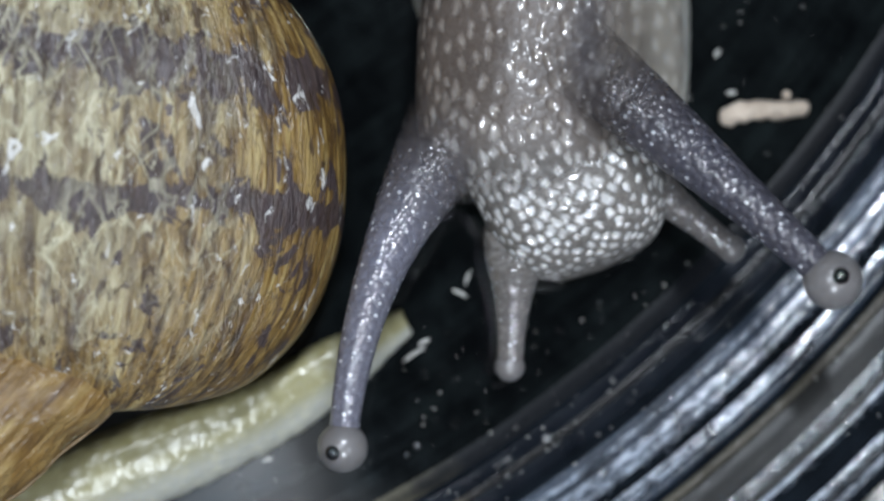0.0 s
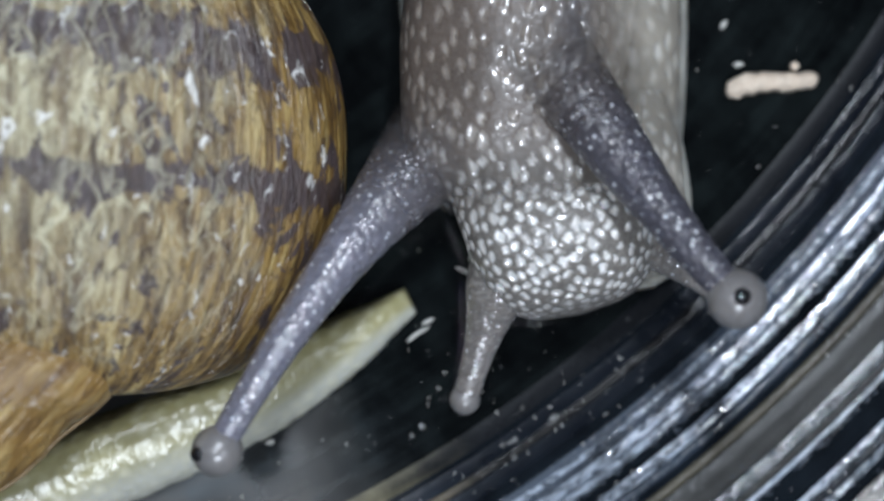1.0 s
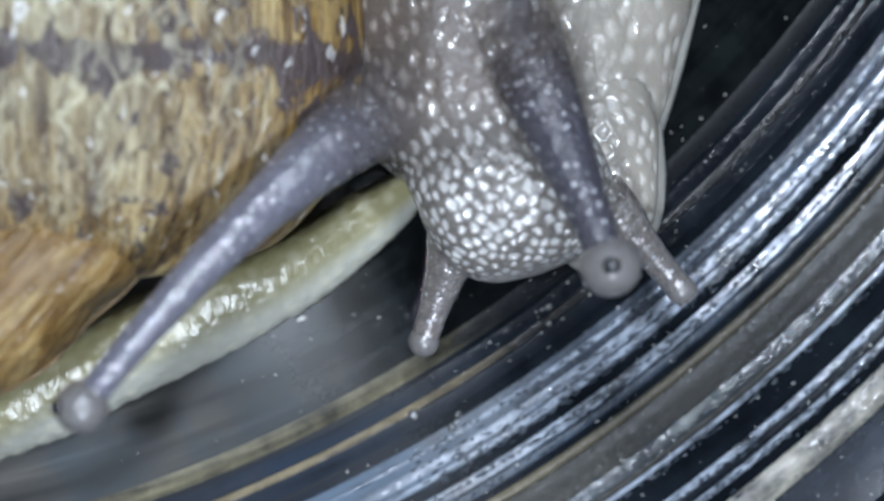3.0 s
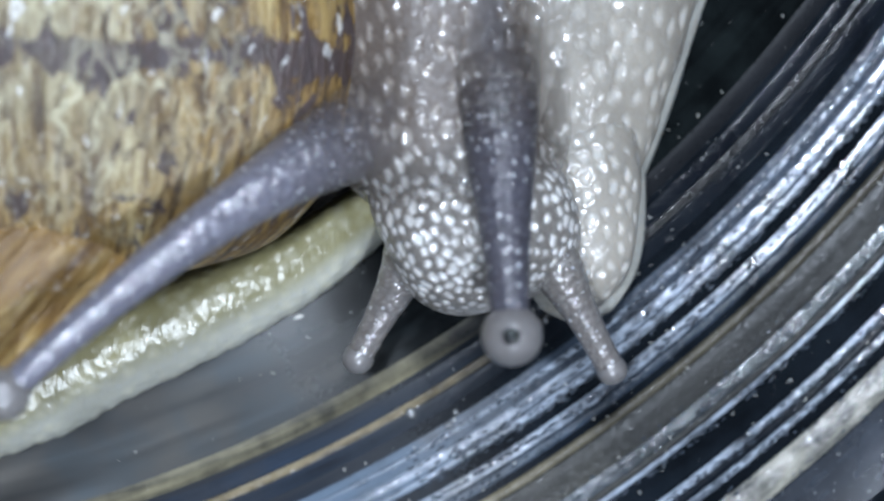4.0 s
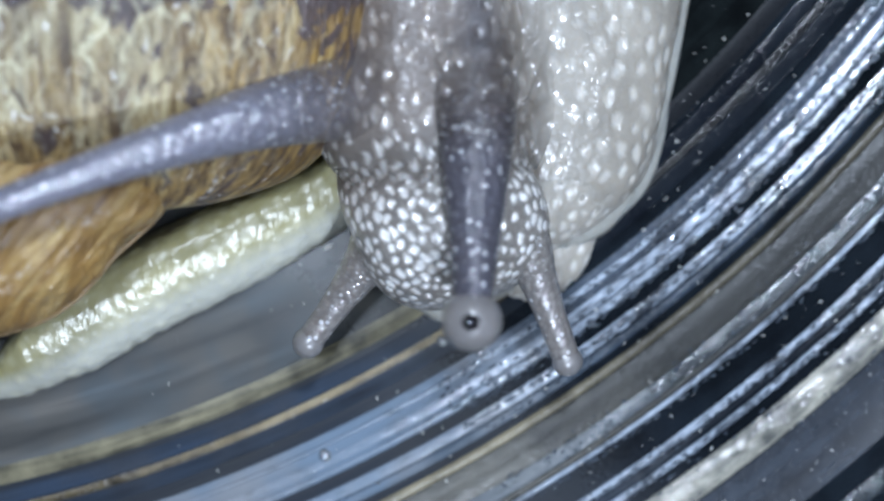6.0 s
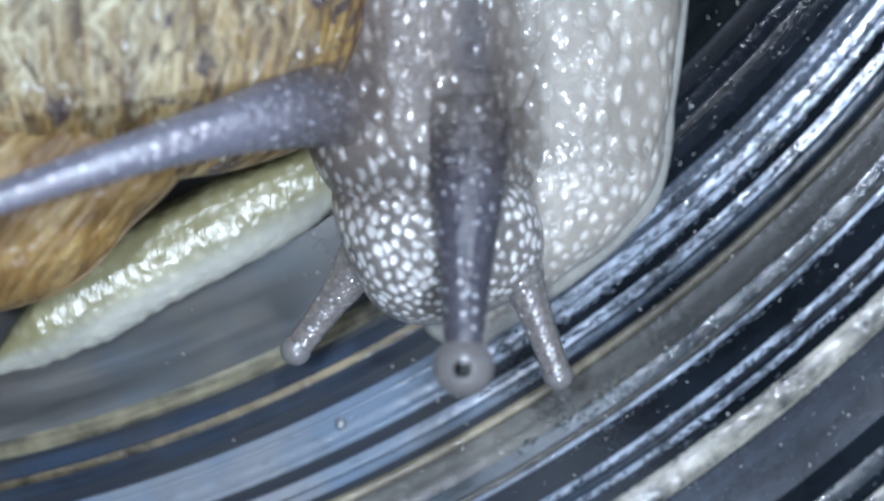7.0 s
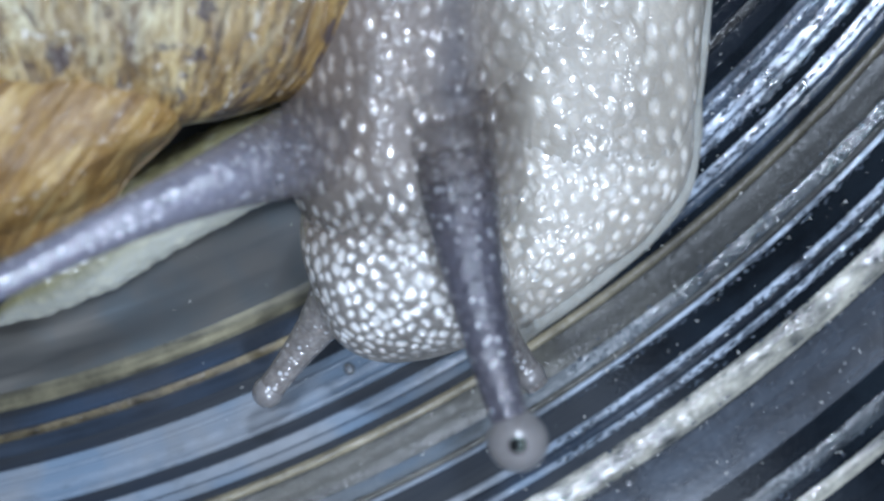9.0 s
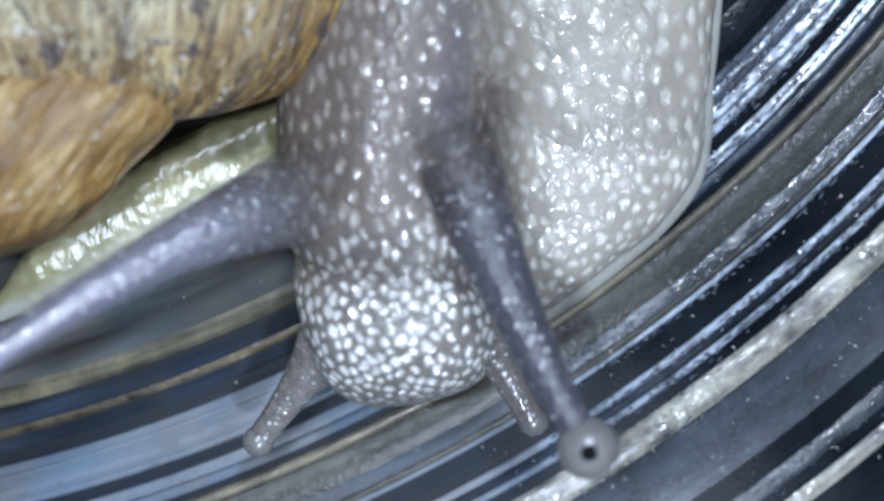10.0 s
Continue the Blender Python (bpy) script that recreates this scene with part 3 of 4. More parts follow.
FOOT_LINE = [(-3.6, -5.4, 0.4, 0, 0.3), (-2.9, -5.2, 1.9, 0.2, 1.0), (-1.7, -4.9, 3.1, 0.3, 1.6), (0.2, -4.7, 4.1, 0.35, 2.2), (3.5, -5.3, 5.3, 0.4, 2.7), (8.0, -5.6, 6.0, 0.4, 3.0), (15.0, -4.9, 5.9, 0.4, 3.0), (22.0, -4.8, 5.0, 0.2, 2.3), (28.0, -4.8, 2.2, 0, 1.2), (30.0, -4.8, 0.3, -0.1, 0.4)]
LOBE_LINE = [(-5.0, 0, 0.3, -0.6, 0.3), (-4.4, 0, 1.3, -0.4, 0.9), (-2.6, 0, 2.3, -0.1, 1.4), (0.0, 0, 2.6, 0.0, 1.55), (2.6, -0.1, 2.5, -0.1, 1.4), (5.2, -0.3, 2.2, -0.6, 1.1), (7.4, -0.5, 1.4, -1.1, 0.8), (8.2, -0.5, 0.4, -1.4, 0.4)]
FRONT_LINE = [(-7.9, -8.4, 0.3, 0, 0.3), (-7.2, -8.6, 1.25, 0.2, 0.9), (-6.0, -7.9, 2.3, 0.3, 1.5), (-4.6, -7.1, 3.3, 0.35, 1.9), (-3.0, -6.1, 4.1, 0.35, 2.15), (-1.0, -5.2, 4.6, 0.35, 2.2), (1.5, -5.0, 4.85, 0.3, 2.05), (4.0, -5.0, 4.3, 0.2, 1.6), (6.0, -5.0, 2.6, 0.1, 1.0), (7.0, -5.0, 0.3, 0, 0.3)]
foot = skin_part("foot", FOOT_LINE, 230, 220, FOOT_SKIN, 0.60, 0.09, 1.6, snail, 7, flat_under=0.3, sizes=(0.28, 0.5))
lobe = skin_part("mouth_lobe", LOBE_LINE, 150, 140, LOBE_SKIN, 0.50, 0.08, 1.4, snail, 9, flat_under=0.8, sizes=(0.3, 0.52), melt=("y", 1.0, 6.5))
front_sole = skin_part("front_sole", FRONT_LINE, 170, 200, FRONT_SKIN, 0.46, 0.09, 1.4, snail, 11, flat_under=0.3, sizes=(0.3, 0.54))


def margin(name, line, wider, high, parent):
    """The thin smooth edge of the sole, a little wider than the body above it."""
    wide = [(y + (wider if y > 0 else -wider), x, w + wider, 0.1, high) for y, x, w, z, h in line]
    g = loft(wide, 120, 90, 0.4, 0.8)
    return part(name, mesh_from(name, g.reshape(-1, 3), capped(120, 90), MARGIN, attrs={"tubercle": np.full(120 * 90, 0.08), "zone": np.zeros(120 * 90)}), parent, "thin smooth pale edge of the sole")


margin("foot_margin", FOOT_LINE, 0.34, 0.85, foot)
margin("foot_margin", FRONT_LINE, 0.32, 0.8, front_sole)
margin("foot_margin", LOBE_LINE, 0.30, 0.5, lobe).matrix_basis = pose(0, 0, -0.0012)


def stalk_piece(name, r0, r1, length, material, parent, seed, start=0.0, root=(0.0, 0.0), rows=16, around=28):
    """A tapered, slightly wrinkled piece of a tentacle along +z, rounded at both ends."""
    s = np.linspace(0, 1, rows)
    r = (r0 + (r1 - r0) * s) * (1 - 0.12 * np.abs(2 * s - 1) ** 3)
    z = (s - 0.5) * length
    a = np.linspace(0, 2 * np.pi, around, endpoint=False)
    g = np.zeros((rows, around, 3))
    for i in range(rows):
        rr = r[i] * (1 + 0.018 * np.array([noise.noise((math.cos(q) * 2.0 + seed, math.sin(q) * 2.0, (z[i] + start) * 1.4)) for q in a]))
        g[i, :, 0], g[i, :, 1], g[i, :, 2] = rr * np.cos(a), rr * np.sin(a), z[i]
    val = np.array([max(0.0, noise.noise((p[0] * 5 + seed, p[1] * 5, (p[2] + start) * 5))) for p in g.reshape(-1, 3)])
    return part(name, mesh_from(name, g.reshape(-1, 3) * MM, capped(rows, around), material, attrs={"tubercle": val, "zone": np.repeat(root[0] + (root[1] - root[0]) * s, around)}), parent)


def ball(name, r, material, parent, squash=1.0, rings=24, around=32):
    g = np.zeros((rings, around, 3))
    a = np.linspace(0, 2 * np.pi, around, endpoint=False)
    for i in range(rings):
        q = math.pi * (i + 0.02) / (rings - 0.96)
        g[i, :, 0], g[i, :, 1], g[i, :, 2] = r * math.sin(q) * np.cos(a), r * math.sin(q) * np.sin(a), r * squash * math.cos(q)
    me = mesh_from(name, g.reshape(-1, 3) * MM, capped(rings, around), material, attrs={"tubercle": np.zeros(rings * around), "zone": np.zeros(rings * around)})
    return part(name, me, parent)


def tentacle(name, radii, reach, count, material, seed):
    """A tentacle of count sliding pieces; the first one carries the others. radii: along it, root to tip, in mm."""
    spacing = reach / (count - 1)
    pieces, root = [], None
    for i in range(count):
        def at(q):
            q = min(max(q, 0), 1) * (len(radii) - 1)
            k = min(int(q), len(radii) - 2)
            return radii[k] + (radii[k + 1] - radii[k]) * (q - k)
        u = i / (count - 1)
        step = 0.95 / (count - 1)
        ob = stalk_piece(name if i == 0 else "stalk_piece", at(u - step), at(u + step), spacing * 1.9, material, snail if i == 0 else root, seed, i * spacing, tuple(min(max(1 - (u + d - 0.02) / 0.40, 0), 1) for d in (-step, step)))
        root = root or ob
        pieces.append(ob)
    return pieces


left_stalk = tentacle("upper_tentacle", (2.7, 2.02, 1.54, 1.16, 0.94, 0.79, 0.68, 0.60), 22.0, 17, PALE_STALK, 20)
right_stalk = tentacle("upper_tentacle", (1.88, 1.76, 1.56, 1.32, 1.09, 0.91, 0.78, 0.70), 18.2, 15, STALK_SKIN, 40)
left_feeler = tentacle("lower_tentacle", (1.55, 1.02, 0.76, 0.63, 0.56), 6.4, 7, LOWER_SKIN, 60)
right_feeler = tentacle("lower_tentacle", (1.2, 0.88, 0.70, 0.62, 0.58), 6.4, 7, LOWER_SKIN, 80)
bulbs = [ball("eye_bulb", 1.04, BULB, left_stalk[0]), ball("eye_bulb", 1.20, BULB, right_stalk[0])]
pupils = [ball("pupil", 0.31, PUPIL, left_stalk[0], 0.8), ball("pupil", 0.35, PUPIL, right_stalk[0], 0.8)]
knobs = [ball("feeler_tip", 0.66, BULB, left_feeler[0]), ball("feeler_tip", 0.64, BULB, right_feeler[0])]


# ---- the resting snail: shell and foot ----
def spiral_shell(parent):
    axis = (-16.1, 2.0, 4.9)
    growth, turn_end, turns = math.log(2.1) / (2 * math.pi), math.radians(128), 3.4
    nu, nv = 520, 150
    wide, tall = 6.1, 8.9
    phi = np.linspace(turn_end - turns * 2 * math.pi, turn_end, nu)
    psi = np.linspace(0, 2 * np.pi, nv, endpoint=False)
    gsc = np.exp(growth * phi)
    flare = 1 + 0.10 * np.clip((phi - turn_end + 0.25) / 0.25, 0, 1) ** 2
    g = np.zeros((nu, nv, 3))
    apex = 10.2
    level = np.where(phi < -1, gsc, math.exp(-growth) + 0.25 * (gsc - math.exp(-growth)))
    for i in range(nu):
        w, h = wide * gsc[i] * flare[i], tall * gsc[i] * flare[i]
        rad = 0.95 * wide * gsc[i] + w * np.cos(psi)
        yy = apex - 2.25 * tall * level[i] + h + h * np.sin(psi)
        rib = 0.05 * noise.noise((phi[i] * 22, 0.3, 0)) + 0.03 * noise.noise((phi[i] * 61, 2.3, 0))
        rad = rad + rib * gsc[i] * (1 + np.cos(psi)) * 0.6
        g[i, :, 0], g[i, :, 1], g[i, :, 2] = rad * math.cos(phi[i]), yy, 0.50 * rad * math.sin(phi[i])
    lump = np.array([noise.noise((p[0] * 0.35, p[1] * 0.35, p[2] * 0.35)) for p in g.reshape(-1, 3)])
    g = g + grid_normals(g) * (lump.reshape(nu, nv) * 0.14)[:, :, None]
    along = np.repeat(phi * 11.0 * np.clip(gsc, 0.3, 3), nv)
    across = np.tile(np.degrees(np.where(psi > np.pi, psi - 2 * np.pi, psi)) / 6.0, nu)
    deg = across * 6.0
    band = np.maximum.reduce([np.clip(1 - np.abs(deg - c) / w, 0, 1) ** 0.7 for c, w in ((74, 15), (24, 10), (-8, 5))])
    faces = grid_faces(nu, nv) + [tuple(range(nv))[::-1]]
    me = mesh_from("shell", g.reshape(-1, 3) * MM, faces, SHELL, attrs={"along": along, "across": across, "band": band})
    ob = part("shell", me, parent, "mottled straw and brown spiral shell with broken dark bands")
    ob.matrix_basis = pose(axis[0] * MM, axis[1] * MM, axis[2] * MM, 4, 0, -3)
    solid = ob.modifiers.new("thickness", "SOLIDIFY")
    solid.thickness, solid.offset = 0.00035, -1
    return ob


def shell_lip(parent):
    """The last, turned-under piece of the shell: a ribbed dome drawn out to a point, with a thin pale edge."""
    nu, nv = 90, 200
    a = np.linspace(0, 2 * np.pi, nv, endpoint=False)
    deg = (np.degrees(a) + 180) % 360 - 180
    reach = 4.35 - 0.9 * np.exp(-((deg - 95) / 45) ** 2) + 2.7 * np.exp(-((deg - 12) / 25.0) ** 2) + 3.0 * np.exp(-((np.abs(deg) - 165) / 50) ** 2)
    g = np.zeros((nu, nv, 3))
    for i in range(nu):
        s = i / (nu - 1)
        if s < 0.8:
            q = s / 0.8
            out, up = math.sin(q * math.pi / 2), 3.3 * math.cos(q * math.pi / 2)
        else:
            q = (s - 0.8) / 0.2
            out, up = 1 - 0.22 * q, -4.4 * q
        g[i, :, 0], g[i, :, 1], g[i, :, 2] = out * reach * np.cos(a), out * reach * np.sin(a), up
    p = g.reshape(-1, 3)
    lump = np.array([noise.noise((v[0] * 0.5 + 9, v[1] * 0.5, v[2] * 0.5)) for v in p])
    across = 0.72 * p[:, 0] - 0.69 * p[:, 1]
    rib = np.array([0.10 * noise.noise((c * 2.6, 1.0, 0)) + 0.06 * noise.noise((c * 6.0, 4.0, 0)) for c in across])
    g = g - grid_normals(g) * ((lump * 0.25 + rib).reshape(nu, nv))[:, :, None]
    p = g.reshape(-1, 3)
    me = mesh_from("shell_lip", p * MM, capped(nu, nv), LIP_SHELL, attrs={"along": across * 1.3 - 40, "across": (0.69 * p[:, 0] + 0.72 * p[:, 1]) * 1.2 + 3, "band": np.zeros(len(p))})
    ob = part("shell_lip", me, parent, "brown streaked lip of the shell, turned under")
    ob.matrix_basis = pose(-20.0 * MM, -6.9 * MM, 7.6 * MM)
    edge, n, m = [], 70, 12
    for i in range(n):
        s = i / (n - 1)
        w = 22 - 135 * s
        r0 = float(np.interp(w % 360, np.degrees(a), reach)) + 0.04
        c = Vector((r0 * math.cos(radians(w)), r0 * math.sin(radians(w)), -0.1 + 0.5 * math.sin(s * 3.1)))
        side = Vector((math.cos(radians(w)), math.sin(radians(w)), 0))
        r = (0.09 + 0.07 * noise.noise((s * 9, 1, 0))) * (0.25 + 0.75 * math.sin(math.pi * s) ** 0.4)
        for k in range(m):
            v = 2 * math.pi * k / m
            edge.append((c + side * (r * math.cos(v)) + Vector((0, 0, r * math.sin(v)))) * MM)
    part("lip_edge", mesh_from("lip_edge", edge, capped(n, m), LIP), ob, "pale thickened edge")


def resting_snail():
    root = tagged(new("garden_snail"), "garden snail withdrawn under its mottled brown shell, pale foot on glass", "snail")
    spiral_shell(root)
    shell_lip(root)
    rng = np.random.default_rng(31)
    # outer and inner border of the sole, from the slanting front to the pointed tail
    outer = np.array([(-23.6, -15.0), (-20.7, -14.6), (-18.2, -13.8), (-15.6, -12.6), (-13.0, -11.5), (-10.4, -10.3), (-7.7, -9.0), (-4.2, -6.5), (-1.3, -3.7)])
    inner = np.array([(-23.3, -14.4), (-21.3, -11.8), (-19.6, -10.2), (-16.0, -8.4), (-13.4, -7.4), (-10.8, -6.5), (-8.0, -5.4), (-5.0, -3.9), (-1.8, -2.6)])
    nu, nv = 220, 130

    def border(line, s):
        q = s * (len(line) - 1)
        k = min(int(q), len(line) - 2)
        f = q - k
        b, c = line[k], line[k + 1]
        a0 = line[k - 1] if k else 2 * b - c
        d = line[k + 2] if k + 2 < len(line) else 2 * c - b
        return 0.5 * (2 * b + (c - a0) * f + (2 * a0 - 5 * b + 4 * c - d) * f**2 + (3 * b - a0 - 3 * c + d) * f**3)

    g = np.zeros((nu, nv, 3))
    rim = np.zeros((nu, nv))
    a = np.linspace(0, 2 * np.pi, nv, endpoint=False)
    for i in range(nu):
        s = i / (nu - 1)
        lo, hi = border(outer, s), border(inner, s)
        mid, half = (lo + hi) / 2, (hi - lo) / 2
        wave = 0.05 * noise.noise((s * 22, 0.5, 0)) + 0.04 * noise.noise((s * 51, 4.5, 0))
        off = np.sign(np.cos(a)) * np.abs(np.cos(a)) ** 0.75
        off = np.where(off < 0, off * (1 + wave), off)
        h = 2.3 * min(1, (s / 0.16 + 0.12)) * (1 - s ** 4) ** 0.5 + 0.15
        crest = np.clip(off * 0.5 + 0.62, 0, 1)
        zz = np.where(np.sin(a) > 0, h * np.abs(np.sin(a)) ** 0.9 * (0.55 + 0.45 * crest), 0.25 * np.sin(a))
        # soft folds across the wet margin
        fold = 0.10 * math.sin(s * 24 + 2 * math.sin(s * 13)) * np.clip(-off, 0, 1) * (np.sin(a) > 0)
        g[i, :, 0], g[i, :, 1], g[i, :, 2] = mid[0] + half[0] * off, mid[1] + half[1] * off, 0.28 + np.maximum(zz + fold, -0.25)
        rim[i] = np.clip((-0.12 - off) / 0.5 + max(0.0, 0.12 - s) * 9, 0, 1)
    n = grid_normals(g)
    g, val = tubercles(g, n, 0.5, 0.028, 1.0, rng)
    part("foot", mesh_from("foot", g.reshape(-1, 3) * MM, capped(nu, nv), PALE_FOOT, attrs={"rim": rim.ravel(), "tubercle": val}), root, "cream yellow foot with a whitish wet margin")
    return root


resting = resting_snail()


# ---- small things on the glass ----
def crumb():
    """A segmented cream pellet with a small knob."""
    nu, nv = 70, 26
    g = np.zeros((nu, nv, 3))
    a = np.linspace(0, 2 * np.pi, nv, endpoint=False)
    for i in range(nu):
        s = i / (nu - 1)
        r = 0.46 * (1 - abs(2 * s - 1) ** 6) ** 0.5 * (0.97 + 0.035 * math.sin(s * 47 + 2 * math.sin(s * 9))) * (1.05 - 0.25 * s) + 0.01
        lump = np.array([1 + 0.34 * noise.noise((s * 9, math.cos(q) * 1.3, math.sin(q) * 1.3)) for q in a])
        x = (s - 0.5) * 4.1
        g[i, :, 0], g[i, :, 1], g[i, :, 2] = x, 0.14 * math.sin(s * 5.2) + r * lump * np.cos(a), 0.45 + r * lump * np.sin(a)
    ob = new("food_crumb", mesh_from("food_crumb", g.reshape(-1, 3) * MM, capped(nu, nv), CRUMB))
    tagged(ob, "small cream segmented crumb lying on the dark glass", "crumb")
    ob.matrix_basis = pose(0.01435, 0.0062, 0, 0, 0, 10)
    knob = ball("knob", 0.2, CRUMB, ob)
    knob.matrix_basis = pose(0.0011, 0.00055, 0.00055)
    return ob


crumb()


def water_drop(x, y, r):
    """A flattened clear drop with an uneven edge."""
    rings, around = 7, 18
    verts = []
    for i in range(rings):
        q = math.pi / 2 * i / (rings - 1)
        for k in range(around):
            a = 2 * math.pi * k / around
            e = r * math.cos(q) * (1 + 0.22 * noise.noise((math.cos(a) + x, math.sin(a) + y, 0.4))) + 0.002
            verts.append((e * math.cos(a) * MM, e * math.sin(a) * MM, 0.55 * r * math.sin(q) * MM))
    ob = new("water_drop", mesh_from("water_drop", verts, capped(rings, around), DROP))
    ob.matrix_basis = pose(x * MM, y * MM, 0.0001)
    return tagged(ob, "small clear water drop on the dark glass", "drop", "drops on the glass")


def slime_shred(x, y, half, thick, turn):
    """A thin dried shred with tapering ends."""
    n, m = 16, 8
    verts = []
    for i in range(n):
        s = i / (n - 1)
        r = thick * math.sin(math.pi * (0.06 + 0.88 * s)) * (1 + 0.35 * noise.noise((s * 7, x, y)))
        for k in range(m):
            a = 2 * math.pi * k / m
            verts.append((((s - 0.5) * 2 * half) * MM, (0.07 * half * math.sin(s * 4) + r * math.cos(a)) * MM, (thick + 0.5 * r * math.sin(a)) * MM))
    ob = new("slime_shred", mesh_from("slime_shred", verts, capped(n, m), SPECK))
    ob.matrix_basis = pose(x * MM, y * MM, 0, 0, 0, turn)
    return tagged(ob, "thin whitish shred of dried slime on the glass", "shred", "shreds on the glass")


for spot in ((-1.10, -8.65, 0.23), (-1.55, -9.04, 0.15), (4.59, -8.35, 0.28), (4.99, -8.65, 0.15), (2.64, -9.39, 0.15), (6.99, -2.28, 0.12), (2.89, -10.01, 0.18), (-8.47, -18.20, 0.43), (-1.18, -13.69, 0.25), (-1.50, -14.24, 0.30), (-3.10, -13.61, 0.38), (2.91, -9.26, 0.25), (4.73, -8.25, 0.23), (-6.26, -19.55, 0.12), (2.98, -24.23, 0.23), (-3.81, -20.61, 0.12)):
    water_drop(spot[0], spot[1], 0.6 * spot[2])
for spot in ((-1.22, -4.61, 0.60, 0.08, 35), (-0.80, -4.08, 0.30, 0.08, 30), (12.32, 8.85, 0.23, 0.10, 60), (12.94, 7.07, 0.23, 0.10, 10), (0.78, -1.91, 0.40, 0.08, -25), (-7.69, -9.26, 0.23, 0.10, 20), (1.15, -1.20, 0.35, 0.06, 70)):
    slime_shred(*spot)


def grains(name, count, spots, size, material, seed, label, category):
    """Many tiny domes as one object."""
    rng = np.random.default_rng(seed)
    verts, faces = [], []
    for _ in range(count):
        x, y = spots(rng)
        r = size * (0.25 + 0.75 * rng.uniform(0, 1) ** 3)
        sx, turn = rng.uniform(0.5, 2.0), rng.uniform(0, 3.14)
        b = len(verts)
        for zz, rr in ((0.0, 1.0), (0.45, 0.82), (0.75, 0.45)):
            for k in range(8):
                a = k * math.pi / 4
                px, py = r * rr * math.cos(a) * sx, r * rr * math.sin(a) / sx
                verts.append(((x + px * math.cos(turn) - py * math.sin(turn)) * MM, (y + px * math.sin(turn) + py * math.cos(turn)) * MM, (0.03 + r * zz) * MM))
        for q in range(2):
            for k in range(8):
                faces.append((b + q * 8 + k, b + q * 8 + (k + 1) % 8, b + q * 8 + 8 + (k + 1) % 8, b + q * 8 + 8 + k))
        faces.append(tuple(b + 16 + k for k in range(8)))
    return tagged(new(name, mesh_from(name, verts, faces, material)), label, category, kind="stuff")


def on_floor(rng):
    a = math.radians(rng.uniform(-75, -25))
    r = rng.uniform(54, 84)
    return CENTRE[0] + r * math.cos(a), CENTRE[1] + r * math.sin(a)


def on_ridges(rng):
    a, r = math.radians(rng.uniform(-66, -28)), rng.uniform(69, 84)
    return CENTRE[0] + r * math.cos(a), CENTRE[1] + r * math.sin(a)


def by_crumb(rng):
    return rng.normal(6.0, 5.0), rng.normal(-8.0, 4.5)


grains("dust_specks", 360, on_floor, 0.055, SPECK, 51, "pale dust specks scattered over the wet glass", "dust")
grains("grit", 420, on_ridges, 0.06, SPECK, 54, "fine pale grit on the dark outer ridges", "grit")
# wet specks whose glints are given by the pale colour of the domes
grains("wet_specks", 190, by_crumb, 0.06, SPECK, 53, "wet specks on the dark glass, their glints put in as pale colour", "specks")
grains("water_droplets", 90, by_crumb, 0.075, DROP, 52, "tiny clear water droplets on the glass", "droplets")


# ---- movement ----
# where the parts of the crawling snail are, in mm, at these times
TIMES = [0, 1, 1.5, 2, 2.5, 4, 4.5, 5, 6.5, 7, 7.5, 8, 8.5, 9, 9.5, 10]
LT_BASE = [(0.64, 4.86, 5.6), (-0.18, 3.35, 5.6), (-0.58, 2.06, 5.6), (-1.14, 1.29, 5.6), (-2.14, 0.66, 5.6), (-3.19, -1.19, 5.6), (-3.95, -1.54, 5.6), (-4.21, -1.64, 5.6), (-5.29, -3.56, 5.6), (-5.90, -4.30, 5.6), (-6.39, -4.96, 5.6), (-6.95, -6.04, 5.6), (-7.49, -7.40, 5.6), (-7.66, -8.29, 5.6), (-7.82, -9.19, 5.6), (-8.10, -10.50, 5.6)]
LT_MID = [(-2.75, -1.60, 7.8), (-5.04, -2.73, 8.8), (-5.72, -3.63, 9.5), (-6.93, -4.45, 10.2), (-8.26, -4.74, 10.8), (-10.26, -5.29, 11.3), (-11.21, -4.50, 11.3), (-12.21, -3.77, 11.3), (-12.50, -5.14, 11.3), (-12.83, -5.64, 11.3), (-13.54, -6.44, 11.3), (-13.96, -7.44, 11.3), (-14.51, -9.12, 11.3), (-14.46, -10.16, 11.3), (-14.60, -11.24, 11.3), (-14.89, -12.44, 11.3)]
LT_TIP = [(-4.20, -8.63, 8.5), (-9.34, -9.44, 9.0), (-11.21, -10.81, 10.0), (-12.67, -11.64, 11.0), (-14.41, -11.55, 12.0), (-18.21, -11.37, 13.5), (-19.49, -9.70, 13.5), (-21.07, -6.70, 13.5), (-21.62, -7.67, 13.5), (-21.93, -7.91, 13.5), (-22.18, -8.50, 13.5), (-22.45, -9.86, 13.5), (-22.80, -11.81, 13.5), (-22.80, -13.41, 13.5), (-22.74, -14.71, 13.5), (-22.89, -16.51, 13.5)]
RT_BASE = [(3.66, 9.28, 7.4), (3.07, 8.36, 7.4), (3.02, 6.48, 7.4), (2.76, 5.80, 7.4), (1.66, 4.32, 7.4), (1.22, 2.65, 7.4), (0.41, 1.28, 7.4), (-0.31, 1.12, 7.4), (-1.01, -1.79, 7.4), (-1.46, -2.79, 7.4), (-1.94, -3.12, 7.4), (-2.49, -4.65, 7.4), (-2.76, -5.46, 7.4), (-3.03, -5.92, 7.4), (-3.16, -6.63, 7.4), (-3.32, -6.76, 7.4)]
